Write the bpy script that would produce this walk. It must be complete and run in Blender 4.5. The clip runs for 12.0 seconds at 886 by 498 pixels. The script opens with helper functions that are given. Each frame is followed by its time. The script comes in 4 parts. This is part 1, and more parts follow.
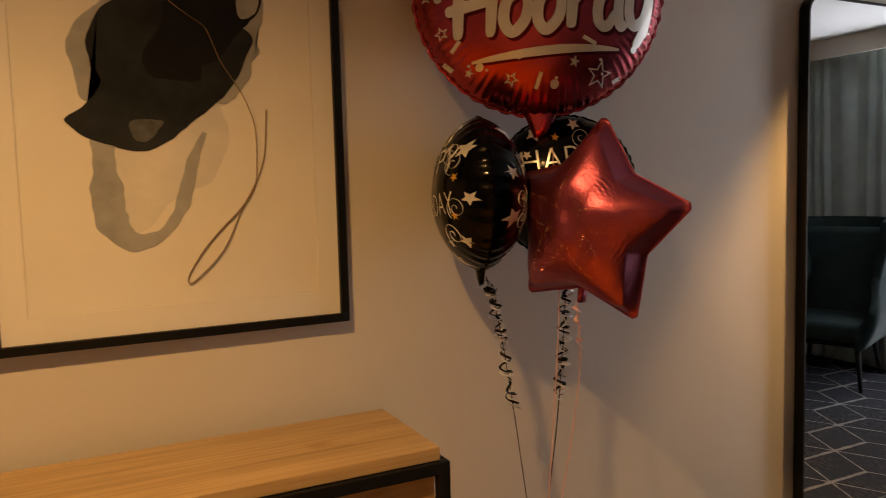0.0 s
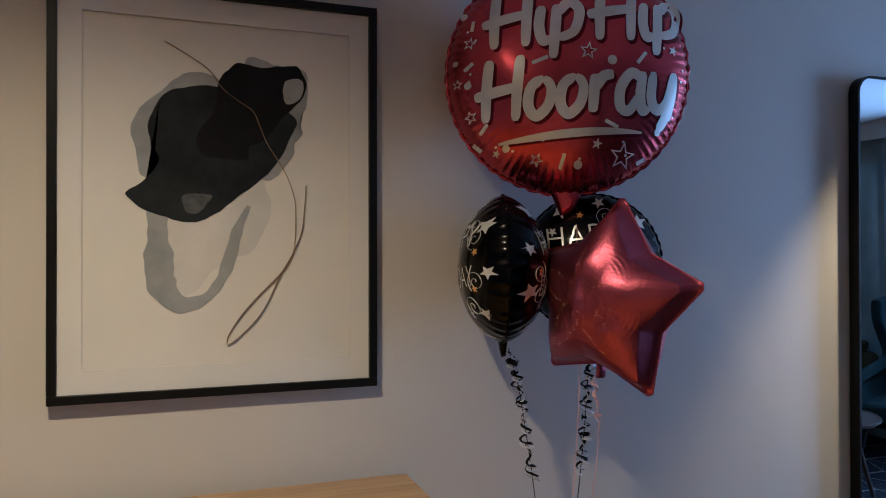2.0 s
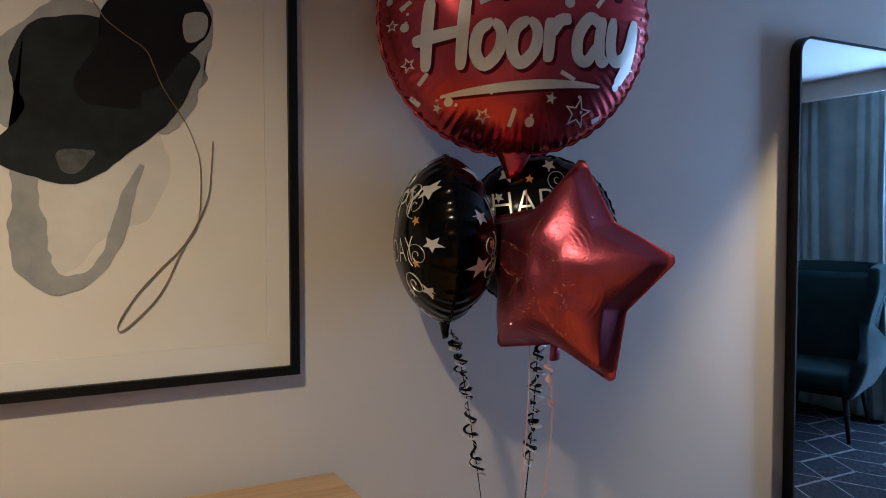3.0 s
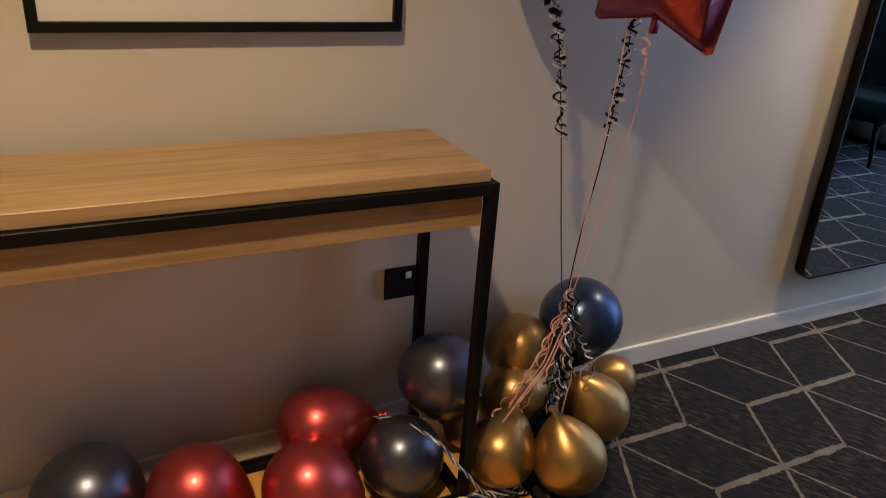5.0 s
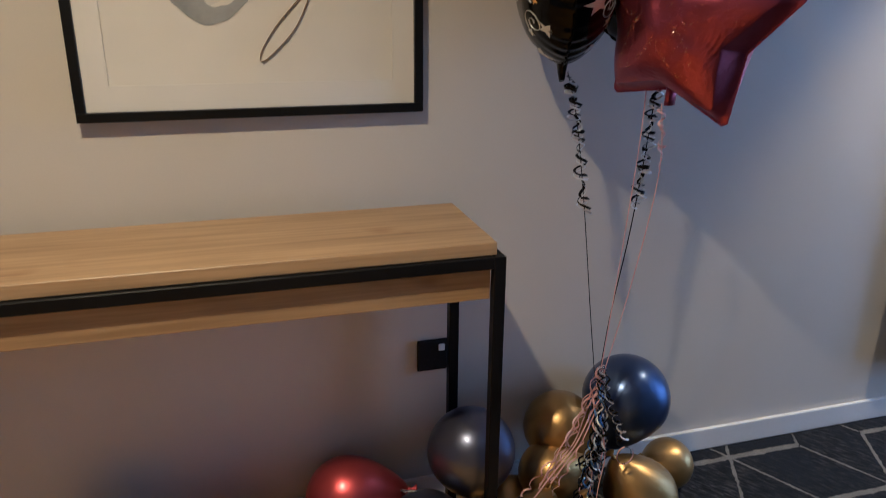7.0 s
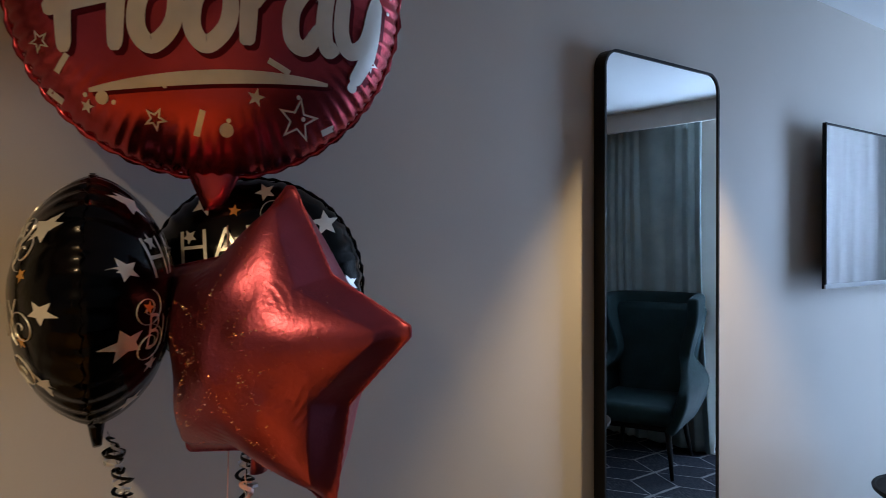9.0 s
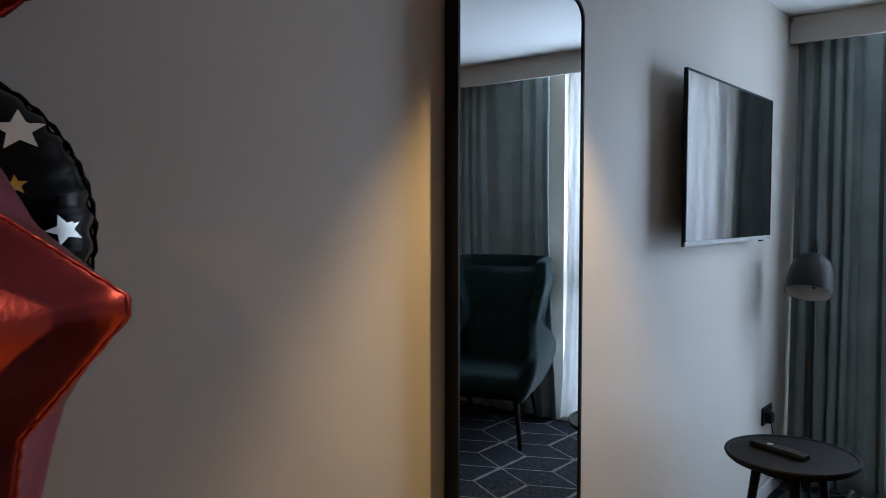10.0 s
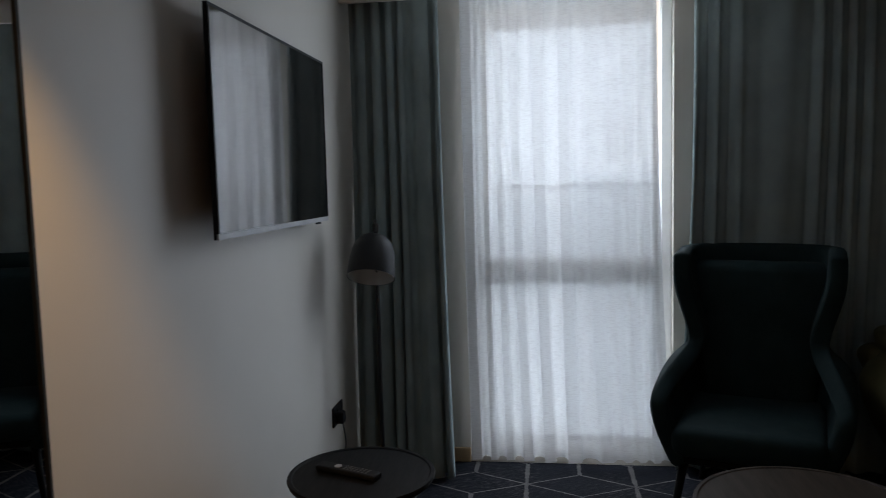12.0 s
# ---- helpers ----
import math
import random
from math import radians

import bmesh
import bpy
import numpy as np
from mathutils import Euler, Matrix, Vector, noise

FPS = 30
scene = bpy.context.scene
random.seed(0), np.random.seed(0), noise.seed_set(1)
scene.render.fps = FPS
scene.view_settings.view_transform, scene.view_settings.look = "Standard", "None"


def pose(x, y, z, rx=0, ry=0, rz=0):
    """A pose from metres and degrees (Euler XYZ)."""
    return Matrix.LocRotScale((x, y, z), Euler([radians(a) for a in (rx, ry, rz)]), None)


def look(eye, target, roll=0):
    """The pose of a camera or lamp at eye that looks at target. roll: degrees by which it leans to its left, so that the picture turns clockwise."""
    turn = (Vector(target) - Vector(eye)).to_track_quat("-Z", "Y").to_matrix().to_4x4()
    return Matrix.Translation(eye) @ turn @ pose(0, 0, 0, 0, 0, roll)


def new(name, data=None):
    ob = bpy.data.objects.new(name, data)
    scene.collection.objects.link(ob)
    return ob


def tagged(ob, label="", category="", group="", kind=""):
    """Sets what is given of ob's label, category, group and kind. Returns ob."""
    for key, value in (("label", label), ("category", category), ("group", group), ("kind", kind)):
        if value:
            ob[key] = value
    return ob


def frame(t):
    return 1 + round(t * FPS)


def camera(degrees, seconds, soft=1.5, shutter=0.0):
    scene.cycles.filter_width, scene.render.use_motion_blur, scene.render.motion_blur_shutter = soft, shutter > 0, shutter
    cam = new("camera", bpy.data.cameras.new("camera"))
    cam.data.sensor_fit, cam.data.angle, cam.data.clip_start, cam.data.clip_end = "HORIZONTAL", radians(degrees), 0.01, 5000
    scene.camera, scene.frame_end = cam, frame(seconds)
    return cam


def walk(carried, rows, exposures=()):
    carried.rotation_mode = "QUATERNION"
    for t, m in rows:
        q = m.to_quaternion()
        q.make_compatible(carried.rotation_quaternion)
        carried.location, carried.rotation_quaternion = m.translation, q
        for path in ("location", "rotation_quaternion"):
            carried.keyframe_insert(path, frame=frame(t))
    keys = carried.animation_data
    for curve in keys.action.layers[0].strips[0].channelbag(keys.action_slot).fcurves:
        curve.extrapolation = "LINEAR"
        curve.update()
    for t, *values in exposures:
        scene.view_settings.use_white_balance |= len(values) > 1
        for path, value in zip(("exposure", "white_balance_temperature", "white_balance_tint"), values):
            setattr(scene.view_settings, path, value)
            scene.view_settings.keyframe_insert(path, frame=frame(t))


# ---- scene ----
CLIP = 12.0
cam = camera(61.6, CLIP, soft=0.75, shutter=0.15)
PATH = [
    (0, (0.527, 0.382, 1.354), (1.42, 2.164, 1.189), -1.5),
    (0.5, (0.51, 0.268, 1.361), (1.109, 2.175, 1.282), -1.4),
    (1, (0.527, 0.198, 1.353), (1.041, 2.131, 1.355), -1.1),
    (1.5, (0.57, 0.181, 1.368), (1.108, 2.107, 1.408), -0.8),
    (2, (0.627, 0.255, 1.371), (1.31, 2.135, 1.384), -0.1),
    (2.5, (0.619, 0.376, 1.383), (1.487, 2.177, 1.36), 0.0),
    (2.7, (0.64, 0.425, 1.387), (1.551, 2.205, 1.354), 0.0),
    (4.3, (0.602, 0.599, 1.305), (1.495, 2.291, 0.722), 2.2),
    (4.5, (0.553, 0.572, 1.3), (1.428, 2.25, 0.655), 2.5),
    (5, (0.435, 0.473, 1.29), (1.279, 2.091, 0.47), 4.0),
    (5.5, (0.406, 0.426, 1.263), (1.209, 2.003, 0.331), 6.2),
    (6, (0.414, 0.401, 1.251), (1.092, 2.01, 0.275), 6.4),
    (6.5, (0.51, 0.395, 1.283), (1.054, 2.091, 0.374), 3.1),
    (7, (0.653, 0.373, 1.306), (1.196, 2.184, 0.654), 0.5),
    (7.5, (0.715, 0.395, 1.38), (1.418, 2.241, 1.066), -0.4),
    (7.7, (0.758, 0.433, 1.406), (1.54, 2.264, 1.215), -0.6),
    (9.3, (1.163, 0.794, 1.414), (2.498, 2.283, 1.394), -0.4),
    (9.5, (1.224, 0.836, 1.389), (2.615, 2.273, 1.341), -0.5),
    (10, (1.374, 0.999, 1.368), (2.921, 2.261, 1.265), 0.0),
    (10.2, (1.408, 1.034, 1.377), (3.007, 2.23, 1.263), 0.2),
    (10.5, (1.459, 1.08, 1.384), (3.129, 2.175, 1.264), 0.0),
    (11, (1.611, 1.091, 1.376), (3.365, 2.046, 1.275), -0.0),
    (11.3, (1.74, 1.108, 1.373), (3.58, 1.885, 1.277), 0.3),
    (11.5, (1.801, 1.101, 1.383), (3.69, 1.747, 1.258), -1.0),
    (11.7, (1.884, 1.112, 1.374), (3.818, 1.603, 1.228), -0.8),
    (12, (2.016, 1.12, 1.378), (3.99, 1.391, 1.201), -1.4),
]
EXPOSURES = [
    (0, 0.50, 10300, 27), (0.6, 0.34, 7800, 17), (1.5, 0.34, 5350, 12), (2.0, 0.56, 4750, 14), (2.7, 0.72, 4800, 13), (4.4, 0.20, 6600, 18), (5.0, 0.58, 6000, 17),
    (5.5, 0.86, 5550, 17), (6.5, 0.86, 5150, 16), (7.5, 0.48, 4600, 13), (9.3, 0.40, 6500, 15), (10.0, 0.23, 7200, 15), (10.5, -0.38, 7700, 16), (11.0, -0.95, 8000, 18), (11.5, -0.82, 8600, 19), (12, -0.88, 8600, 19),
]
walk(cam, [(t, look(eye, target, roll)) for t, eye, target, roll in PATH], EXPOSURES)

# ---- light ----
world = bpy.data.worlds.new("overcast_sky")
scene.world = world
world.use_nodes = True
wn = world.node_tree.nodes
sky = wn.new("ShaderNodeTexSky")
sky.sky_type = "NISHITA"
sky.sun_disc = False
sky.sun_elevation, sky.sun_rotation = radians(38), radians(200)
sky.air_density, sky.dust_density = 1.0, 4.0
world.node_tree.links.new(sky.outputs[0], wn["Background"].inputs[0])
wn["Background"].inputs[1].default_value = 0.15


def lamp(name, kind, place, target, energy, colour, **more):
    data = bpy.data.lights.new(name, kind)
    data.energy, data.color = energy, colour
    if kind == "SPOT":
        data.spot_size, data.spot_blend = radians(more["size"]), more["blend"]
        data.shadow_soft_size = more["soft"]
    if kind == "AREA":
        data.shape, data.size, data.size_y = "RECTANGLE", more["wide"], more["high"]
    if kind == "SUN":
        data.angle = radians(more["angle"])
    ob = new(name, data)
    ob.matrix_world = look(place, target)
    return ob


WARM = (1.0, 0.715, 0.34)
lamp("sun", "SUN", (-7, 4, 9), (0, 0, 0), 1.5, (1.0, 0.95, 0.88), angle=12)
lamp("ceiling_downlight", "SPOT", (0.35, 0.95, 2.307), (0.35, 0.95, 0), 132, WARM, size=147, blend=1.0, soft=0.032)
lamp("mirror_downlight", "SPOT", (2.91, 1.625, 2.307), (2.91, 1.625, 0), 116, WARM, size=78, blend=0.5, soft=0.03)
DAY = (0.48, 0.70, 1.0)
lamp("window_sky", "AREA", (5.76, 0.995, 1.735), (4.0, 0.995, 1.735), 25, DAY, wide=0.80, high=0.76)
lamp("window_ground_light", "AREA", (5.76, 0.995, 0.71), (4.0, 0.995, 0.71), 28, DAY, wide=0.80, high=1.26)

# ---- materials ----


def shader(name):
    m = bpy.data.materials.new(name)
    m.use_nodes = True
    return m, m.node_tree, m.node_tree.nodes["Principled BSDF"]


def link(tree, a, b):
    tree.links.new(a, b)


def coords(tree, scale=(1, 1, 1), turn=(0, 0, 0), spread=0.0):
    """Object coordinates in metres, shifted per object when spread is given."""
    tc = tree.nodes.new("ShaderNodeTexCoord")
    mp = tree.nodes.new("ShaderNodeMapping")
    mp.inputs["Scale"].default_value = scale
    mp.inputs["Rotation"].default_value = turn
    link(tree, tc.outputs["Object"], mp.inputs["Vector"])
    if spread:
        info = tree.nodes.new("ShaderNodeObjectInfo")
        mul = tree.nodes.new("ShaderNodeMath")
        mul.operation = "MULTIPLY"
        mul.inputs[1].default_value = spread
        link(tree, info.outputs["Random"], mul.inputs[0])
        link(tree, mul.outputs[0], mp.inputs["Location"])
    return mp.outputs[0]


def noise_of(tree, vec, scale, detail=4, rough=0.55):
    n = tree.nodes.new("ShaderNodeTexNoise")
    n.inputs["Scale"].default_value = scale
    n.inputs["Detail"].default_value = detail
    n.inputs["Roughness"].default_value = rough
    link(tree, vec, n.inputs["Vector"])
    return n.outputs["Fac"]


def ramp(tree, fac, stops):
    r = tree.nodes.new("ShaderNodeValToRGB")
    el = r.color_ramp.elements
    el[0].position, el[0].color = stops[0][0], (*stops[0][1], 1)
    el[1].position, el[1].color = stops[-1][0], (*stops[-1][1], 1)
    for p, c in stops[1:-1]:
        e = el.new(p)
        e.color = (*c, 1)
    link(tree, fac, r.inputs[0])
    return r.outputs[0]


def bump(tree, bsdf, height, strength, distance):
    b = tree.nodes.new("ShaderNodeBump")
    b.inputs["Strength"].default_value = strength
    b.inputs["Distance"].default_value = distance
    link(tree, height, b.inputs["Height"])
    link(tree, b.outputs[0], bsdf.inputs["Normal"])


def mixed(tree, fac, a, b, mode="MIX"):
    m = tree.nodes.new("ShaderNodeMix")
    m.data_type, m.blend_type = "RGBA", mode
    if isinstance(fac, float):
        m.inputs[0].default_value = fac
    else:
        link(tree, fac, m.inputs[0])
    for sock, v in ((m.inputs[6], a), (m.inputs[7], b)):
        if isinstance(v, tuple):
            sock.default_value = (*v, 1)
        else:
            link(tree, v, sock)
    return m.outputs[2]


def surface(name, dark, light, scale, rough, metal=0.0, grain=120, relief=0.1, depth=0.001, stretch=(1, 1, 1), rough_vary=0.08, spread=0.0, spec=0.5):
    """Two-scale noise colour, grain relief and uneven gloss."""
    m, t, b = shader(name)
    v = coords(t, stretch, spread=spread)
    big, fine = noise_of(t, v, scale), noise_of(t, v, grain, 3)
    c = ramp(t, big, [(0.3, dark), (0.7, light)])
    link(t, mixed(t, 0.25, c, ramp(t, fine, [(0.3, dark), (0.7, light)])), b.inputs["Base Color"])
    rr = t.nodes.new("ShaderNodeMapRange")
    rr.inputs["To Min"].default_value, rr.inputs["To Max"].default_value = max(0.0, rough - rough_vary), min(1.0, rough + rough_vary)
    link(t, noise_of(t, v, scale * 3), rr.inputs["Value"])
    link(t, rr.outputs[0], b.inputs["Roughness"])
    b.inputs["Metallic"].default_value = metal
    b.inputs["Specular IOR Level"].default_value = spec
    if relief:
        bump(t, b, fine, relief, depth)
    return m


wall_paint = surface("wall_paint", (0.485, 0.446, 0.392), (0.535, 0.492, 0.436), 1.4, 0.62, grain=260, relief=0.12, depth=0.0006)
ceiling_paint = surface("ceiling_paint", (0.74, 0.74, 0.73), (0.8, 0.8, 0.78), 1.1, 0.8, grain=200, relief=0.08)
trim_paint = surface("trim_paint", (0.56, 0.55, 0.54), (0.64, 0.63, 0.62), 3, 0.4, grain=90, relief=0.05)
steel = surface("black_steel", (0.004, 0.004, 0.0045), (0.008, 0.008, 0.009), 5, 0.42, grain=350, relief=0.08, depth=0.0004, spec=0.1)
black_frame = surface("black_frame", (0.003, 0.003, 0.003), (0.006, 0.006, 0.006), 6, 0.4, grain=200, relief=0.05, spec=0.2)
black_plastic = surface("black_plastic", (0.008, 0.008, 0.009), (0.014, 0.014, 0.016), 9, 0.55, grain=300, relief=0.04, spec=0.12)
button_grey = surface("button_grey", (0.05, 0.05, 0.052), (0.08, 0.08, 0.082), 40, 0.5, grain=300, relief=0.02, spec=0.2)
grey_plastic = surface("grey_plastic", (0.3, 0.3, 0.31), (0.38, 0.38, 0.38), 9, 0.4, grain=300, relief=0.04)
dark_wood = surface("dark_stained_wood", (0.003, 0.003, 0.003), (0.009, 0.008, 0.008), 6, 0.6, grain=60, relief=0.2, depth=0.0006, stretch=(1, 8, 1), spec=0.1)
brown_wood = surface("brown_wood", (0.035, 0.024, 0.018), (0.07, 0.05, 0.038), 5, 0.5, grain=70, relief=0.2, depth=0.0006, stretch=(1, 8, 1), spec=0.12)
chair_velvet = surface("green_velvet", (0.005, 0.015, 0.016), (0.011, 0.028, 0.029), 9, 0.85, grain=420, relief=0.35, depth=0.001, spec=0.2)
olive_velvet = surface("olive_fabric", (0.07, 0.065, 0.025), (0.11, 0.1, 0.045), 8, 0.9, grain=420, relief=0.35, depth=0.001)
curtain_cloth = surface("grey_green_curtain", (0.20, 0.255, 0.255), (0.30, 0.37, 0.365), 5, 0.85, grain=520, relief=0.4, depth=0.0008)
aluminium = surface("white_window_frame", (0.62, 0.62, 0.6), (0.7, 0.7, 0.68), 4, 0.4, grain=200, relief=0.03)
paper = surface("art_paper", (0.57, 0.54, 0.49), (0.63, 0.60, 0.55), 4, 0.75, grain=500, relief=0.1, depth=0.0004)
mount_board = surface("mount_board", (0.58, 0.555, 0.52), (0.62, 0.595, 0.56), 3, 0.8, grain=400, relief=0.08, depth=0.0003)
lamp_black = surface("lamp_black", (0.012, 0.012, 0.013), (0.022, 0.022, 0.024), 7, 0.42, grain=250, relief=0.04, spec=0.25)
lamp_white = surface("lamp_inner_white", (0.55, 0.54, 0.52), (0.62, 0.61, 0.59), 7, 0.5, grain=250, relief=0.02)
ink = surface("black_ink", (0.006, 0.007, 0.009), (0.022, 0.026, 0.030), 7, 0.7, grain=40, relief=0.02, spec=0.12)
ink_deep = surface("deep_black_ink", (0.003, 0.003, 0.005), (0.008, 0.008, 0.010), 9, 0.7, grain=40, relief=0.02, spec=0.12)
wash_grey = surface("grey_wash", (0.17, 0.18, 0.19), (0.34, 0.34, 0.34), 9, 0.75, grain=30, relief=0.02)
bloom_grey = surface("bloom_wash", (0.025, 0.028, 0.03), (0.11, 0.115, 0.12), 40, 0.7, grain=60, relief=0.02, spec=0.12)
wash_pale = surface("pale_wash", (0.43, 0.42, 0.4), (0.58, 0.555, 0.52), 7, 0.75, grain=24, relief=0.02)
line_brown = surface("brown_line", (0.2, 0.13, 0.07), (0.3, 0.2, 0.11), 30, 0.6, grain=200, relief=0.05)
white_plastic = surface("white_plastic", (0.7, 0.7, 0.68), (0.76, 0.76, 0.74), 9, 0.35, grain=200, relief=0.02)
concrete = surface("pale_facade", (0.55, 0.57, 0.6), (0.68, 0.7, 0.73), 0.05, 0.8, grain=2, relief=0.0)
blue_facade = surface("blue_facade", (0.25, 0.42, 0.58), (0.34, 0.52, 0.68), 0.08, 0.5, grain=2, relief=0.0)
dark_glass = surface("facade_glass", (0.2, 0.3, 0.38), (0.28, 0.38, 0.46), 0.2, 0.5, grain=3, relief=0.0)
far_ground = surface("far_ground", (0.30, 0.34, 0.38), (0.42, 0.46, 0.5), 0.02, 0.9, grain=0.5, relief=0.0)


def oak(name, dark, light, along, spread=7.0, rough=0.45, grain=(14.0, 1.1), knot=0.66, pore=0.22):
    """Pale oak: long grain stretched along one axis (0 x, 1 y)."""
    m, t, b = shader(name)
    st = [grain[0]] * 3
    st[along] = grain[1]
    v = coords(t, st, spread=spread)
    warp = noise_of(t, v, 1.0, 6, 0.6)
    st2 = [90.0, 90.0, 90.0]
    st2[along] = 3.0
    pores = noise_of(t, coords(t, st2, spread=spread), 1.0, 3, 0.6)
    mid = tuple((p + q) / 2 for p, q in zip(dark, light))
    c = ramp(t, warp, [(0.28, dark), (0.5, mid), (0.72, light)])
    c = mixed(t, pore, c, ramp(t, pores, [(0.35, tuple(0.6 * q for q in dark)), (0.6, light)]))
    knots = ramp(t, noise_of(t, coords(t, [5.0 if k == along else 11.0 for k in range(3)], spread=spread * 3), 1.0, 2), [(knot, (1, 1, 1)), (knot + 0.12, (0.72, 0.6, 0.48))])
    c = mixed(t, 1.0, c, knots, "MULTIPLY")
    info = t.nodes.new("ShaderNodeObjectInfo")
    tone = ramp(t, info.outputs["Random"], [(0.0, (0.80, 0.78, 0.75)), (1.0, (1.05, 1.05, 1.05))])
    link(t, mixed(t, 1.0, c, tone, "MULTIPLY"), b.inputs["Base Color"])
    b.inputs["Roughness"].default_value = rough
    bump(t, b, pores, 0.12, 0.0005)
    return m


oak_top = oak("oak_top", (0.25, 0.150, 0.068), (0.42, 0.278, 0.142), 0, pore=0.36)
oak_plank = oak("oak_plank", (0.57, 0.302, 0.066), (0.86, 0.512, 0.138), 1, rough=0.38, grain=(9.0, 2.4), knot=0.57, pore=0.12)
oak_skirt = oak("oak_skirting", (0.34, 0.22, 0.12), (0.46, 0.31, 0.18), 1)


def carpet_material():
    """Blue-black streaked pile with pale lines: spokes of six round every third point of a triangular net."""
    m, t, b = shader("patterned_carpet")

    def op(kind, a, c, d=0.0):
        n = t.nodes.new("ShaderNodeMath")
        n.operation = kind
        for k, v in enumerate((a, c, d)):
            if isinstance(v, (int, float)):
                n.inputs[k].default_value = v
            else:
                link(t, v, n.inputs[k])
        return n.outputs[0]

    def moved(vec, shift=(0, 0, 0), turn=0.0, scale=(1, 1, 1)):
        mp = t.nodes.new("ShaderNodeMapping")
        mp.inputs["Location"].default_value = shift
        mp.inputs["Rotation"].default_value = (0, 0, radians(turn))
        mp.inputs["Scale"].default_value = scale
        link(t, vec, mp.inputs["Vector"])
        return mp.outputs[0]

    v = coords(t)
    wob = t.nodes.new("ShaderNodeTexNoise")
    wob.inputs["Scale"].default_value = 70
    link(t, v, wob.inputs["Vector"])
    add = t.nodes.new("ShaderNodeVectorMath")
    add.operation = "MULTIPLY_ADD"
    add.inputs[1].default_value = (0.010, 0.010, 0)
    link(t, wob.outputs["Color"], add.inputs[0])
    link(t, v, add.inputs[2])
    rise = math.sqrt(3) / 2
    sx, sy = 1 / 0.244, rise / 0.2435
    net = moved(add.outputs[0], (-2.029 * sx, -1.462 * sy, 0), 0, (sx, sy, 1))
    breakup = noise_of(t, v, 13, 2)
    lines = None
    for turn, half, reach in ((0, 0.041, 1.0), (-60, 0.022, 1.0), (60, 0.018, 0.97)):
        sep = t.nodes.new("ShaderNodeSeparateXYZ")
        link(t, moved(net, turn=turn), sep.inputs[0])
        x, y = sep.outputs[0], sep.outputs[1]
        row = op("ROUND", op("DIVIDE", y, rise), 0)
        off = op("ABSOLUTE", op("SUBTRACT", y, op("MULTIPLY", row, rise)), 0)
        along = op("ABSOLUTE", op("WRAP", op("ADD", x, op("MULTIPLY", row, 1.5)), 1.5, -1.5), 0)
        wide = op("MULTIPLY", op("ADD", op("MULTIPLY", breakup, 1.4), 0.3), half)
        edge = op("SUBTRACT", 1.0, op("SMOOTH_MIN", op("DIVIDE", off, wide), 1.0, 0.0))
        body = op("MULTIPLY", op("MINIMUM", op("MULTIPLY", op("MAXIMUM", edge, 0.0), 3.0), 1.0), op("LESS_THAN", along, reach))
        lines = body if lines is None else op("MAXIMUM", lines, body)
    dash = noise_of(t, moved(moved(v, turn=58), scale=(24, 95, 1)), 1.0, 5, 0.7)
    big = noise_of(t, v, 2.6, 4)
    pile = noise_of(t, v, 420, 2)
    base = ramp(t, dash, [(0.34, (0.005, 0.006, 0.009)), (0.5, (0.015, 0.0165, 0.022)), (0.72, (0.080, 0.075, 0.074))])
    base = mixed(t, ramp(t, big, [(0.38, (0.05, 0.05, 0.05)), (0.62, (0.85, 0.85, 0.85))]), base, (0.013, 0.0155, 0.022))
    pale = ramp(t, pile, [(0.3, (0.105, 0.10, 0.097)), (0.7, (0.225, 0.218, 0.208))])
    fade = op("ADD", op("MULTIPLY", breakup, 0.8), 0.45)
    link(t, mixed(t, op("MINIMUM", op("MULTIPLY", lines, fade), 1.0), base, pale), b.inputs["Base Color"])
    b.inputs["Roughness"].default_value = 0.95
    b.inputs["Specular IOR Level"].default_value = 0.08
    bump(t, b, pile, 0.7, 0.004)
    return m


carpet_pile = carpet_material()


def sheer_material():
    """Thin white voile: light passes in part, slubs run across the weave."""
    m, t, b = shader("white_voile")
    t.nodes.remove(b)
    out = t.nodes["Material Output"]
    v = coords(t, (1, 1, 1))
    slub = noise_of(t, coords(t, (30, 30, 210)), 1.0, 3, 0.6)
    weave = noise_of(t, v, 900, 2)
    fac = ramp(t, mixed(t, 0.3, slub, weave), [(0.44, (0.0, 0.0, 0.0)), (0.58, (0.10, 0.10, 0.10))])
    tr = t.nodes.new("ShaderNodeBsdfTransparent")
    tl = t.nodes.new("ShaderNodeBsdfTranslucent")
    df = t.nodes.new("ShaderNodeBsdfDiffuse")
    thread = ramp(t, slub, [(0.36, (0.73, 0.72, 0.715)), (0.60, (0.89, 0.89, 0.885))])
    link(t, thread, tl.inputs[0])
    link(t, thread, df.inputs[0])
    cloth, mixs = t.nodes.new("ShaderNodeMixShader"), t.nodes.new("ShaderNodeMixShader")
    cloth.inputs[0].default_value = 0.935
    link(t, tl.outputs[0], cloth.inputs[1])
    link(t, df.outputs[0], cloth.inputs[2])
    link(t, fac, mixs.inputs[0])
    link(t, cloth.outputs[0], mixs.inputs[1])
    link(t, tr.outputs[0], mixs.inputs[2])
    link(t, mixs.outputs[0], out.inputs[0])
    return m


voile = sheer_material()


def mirror_material():
    m, t, b = shader("mirror_silver")
    b.inputs["Base Color"].default_value = (0.86, 0.88, 0.88, 1)
    b.inputs["Metallic"].default_value = 1
    b.inputs["Roughness"].default_value = 0.0
    return m


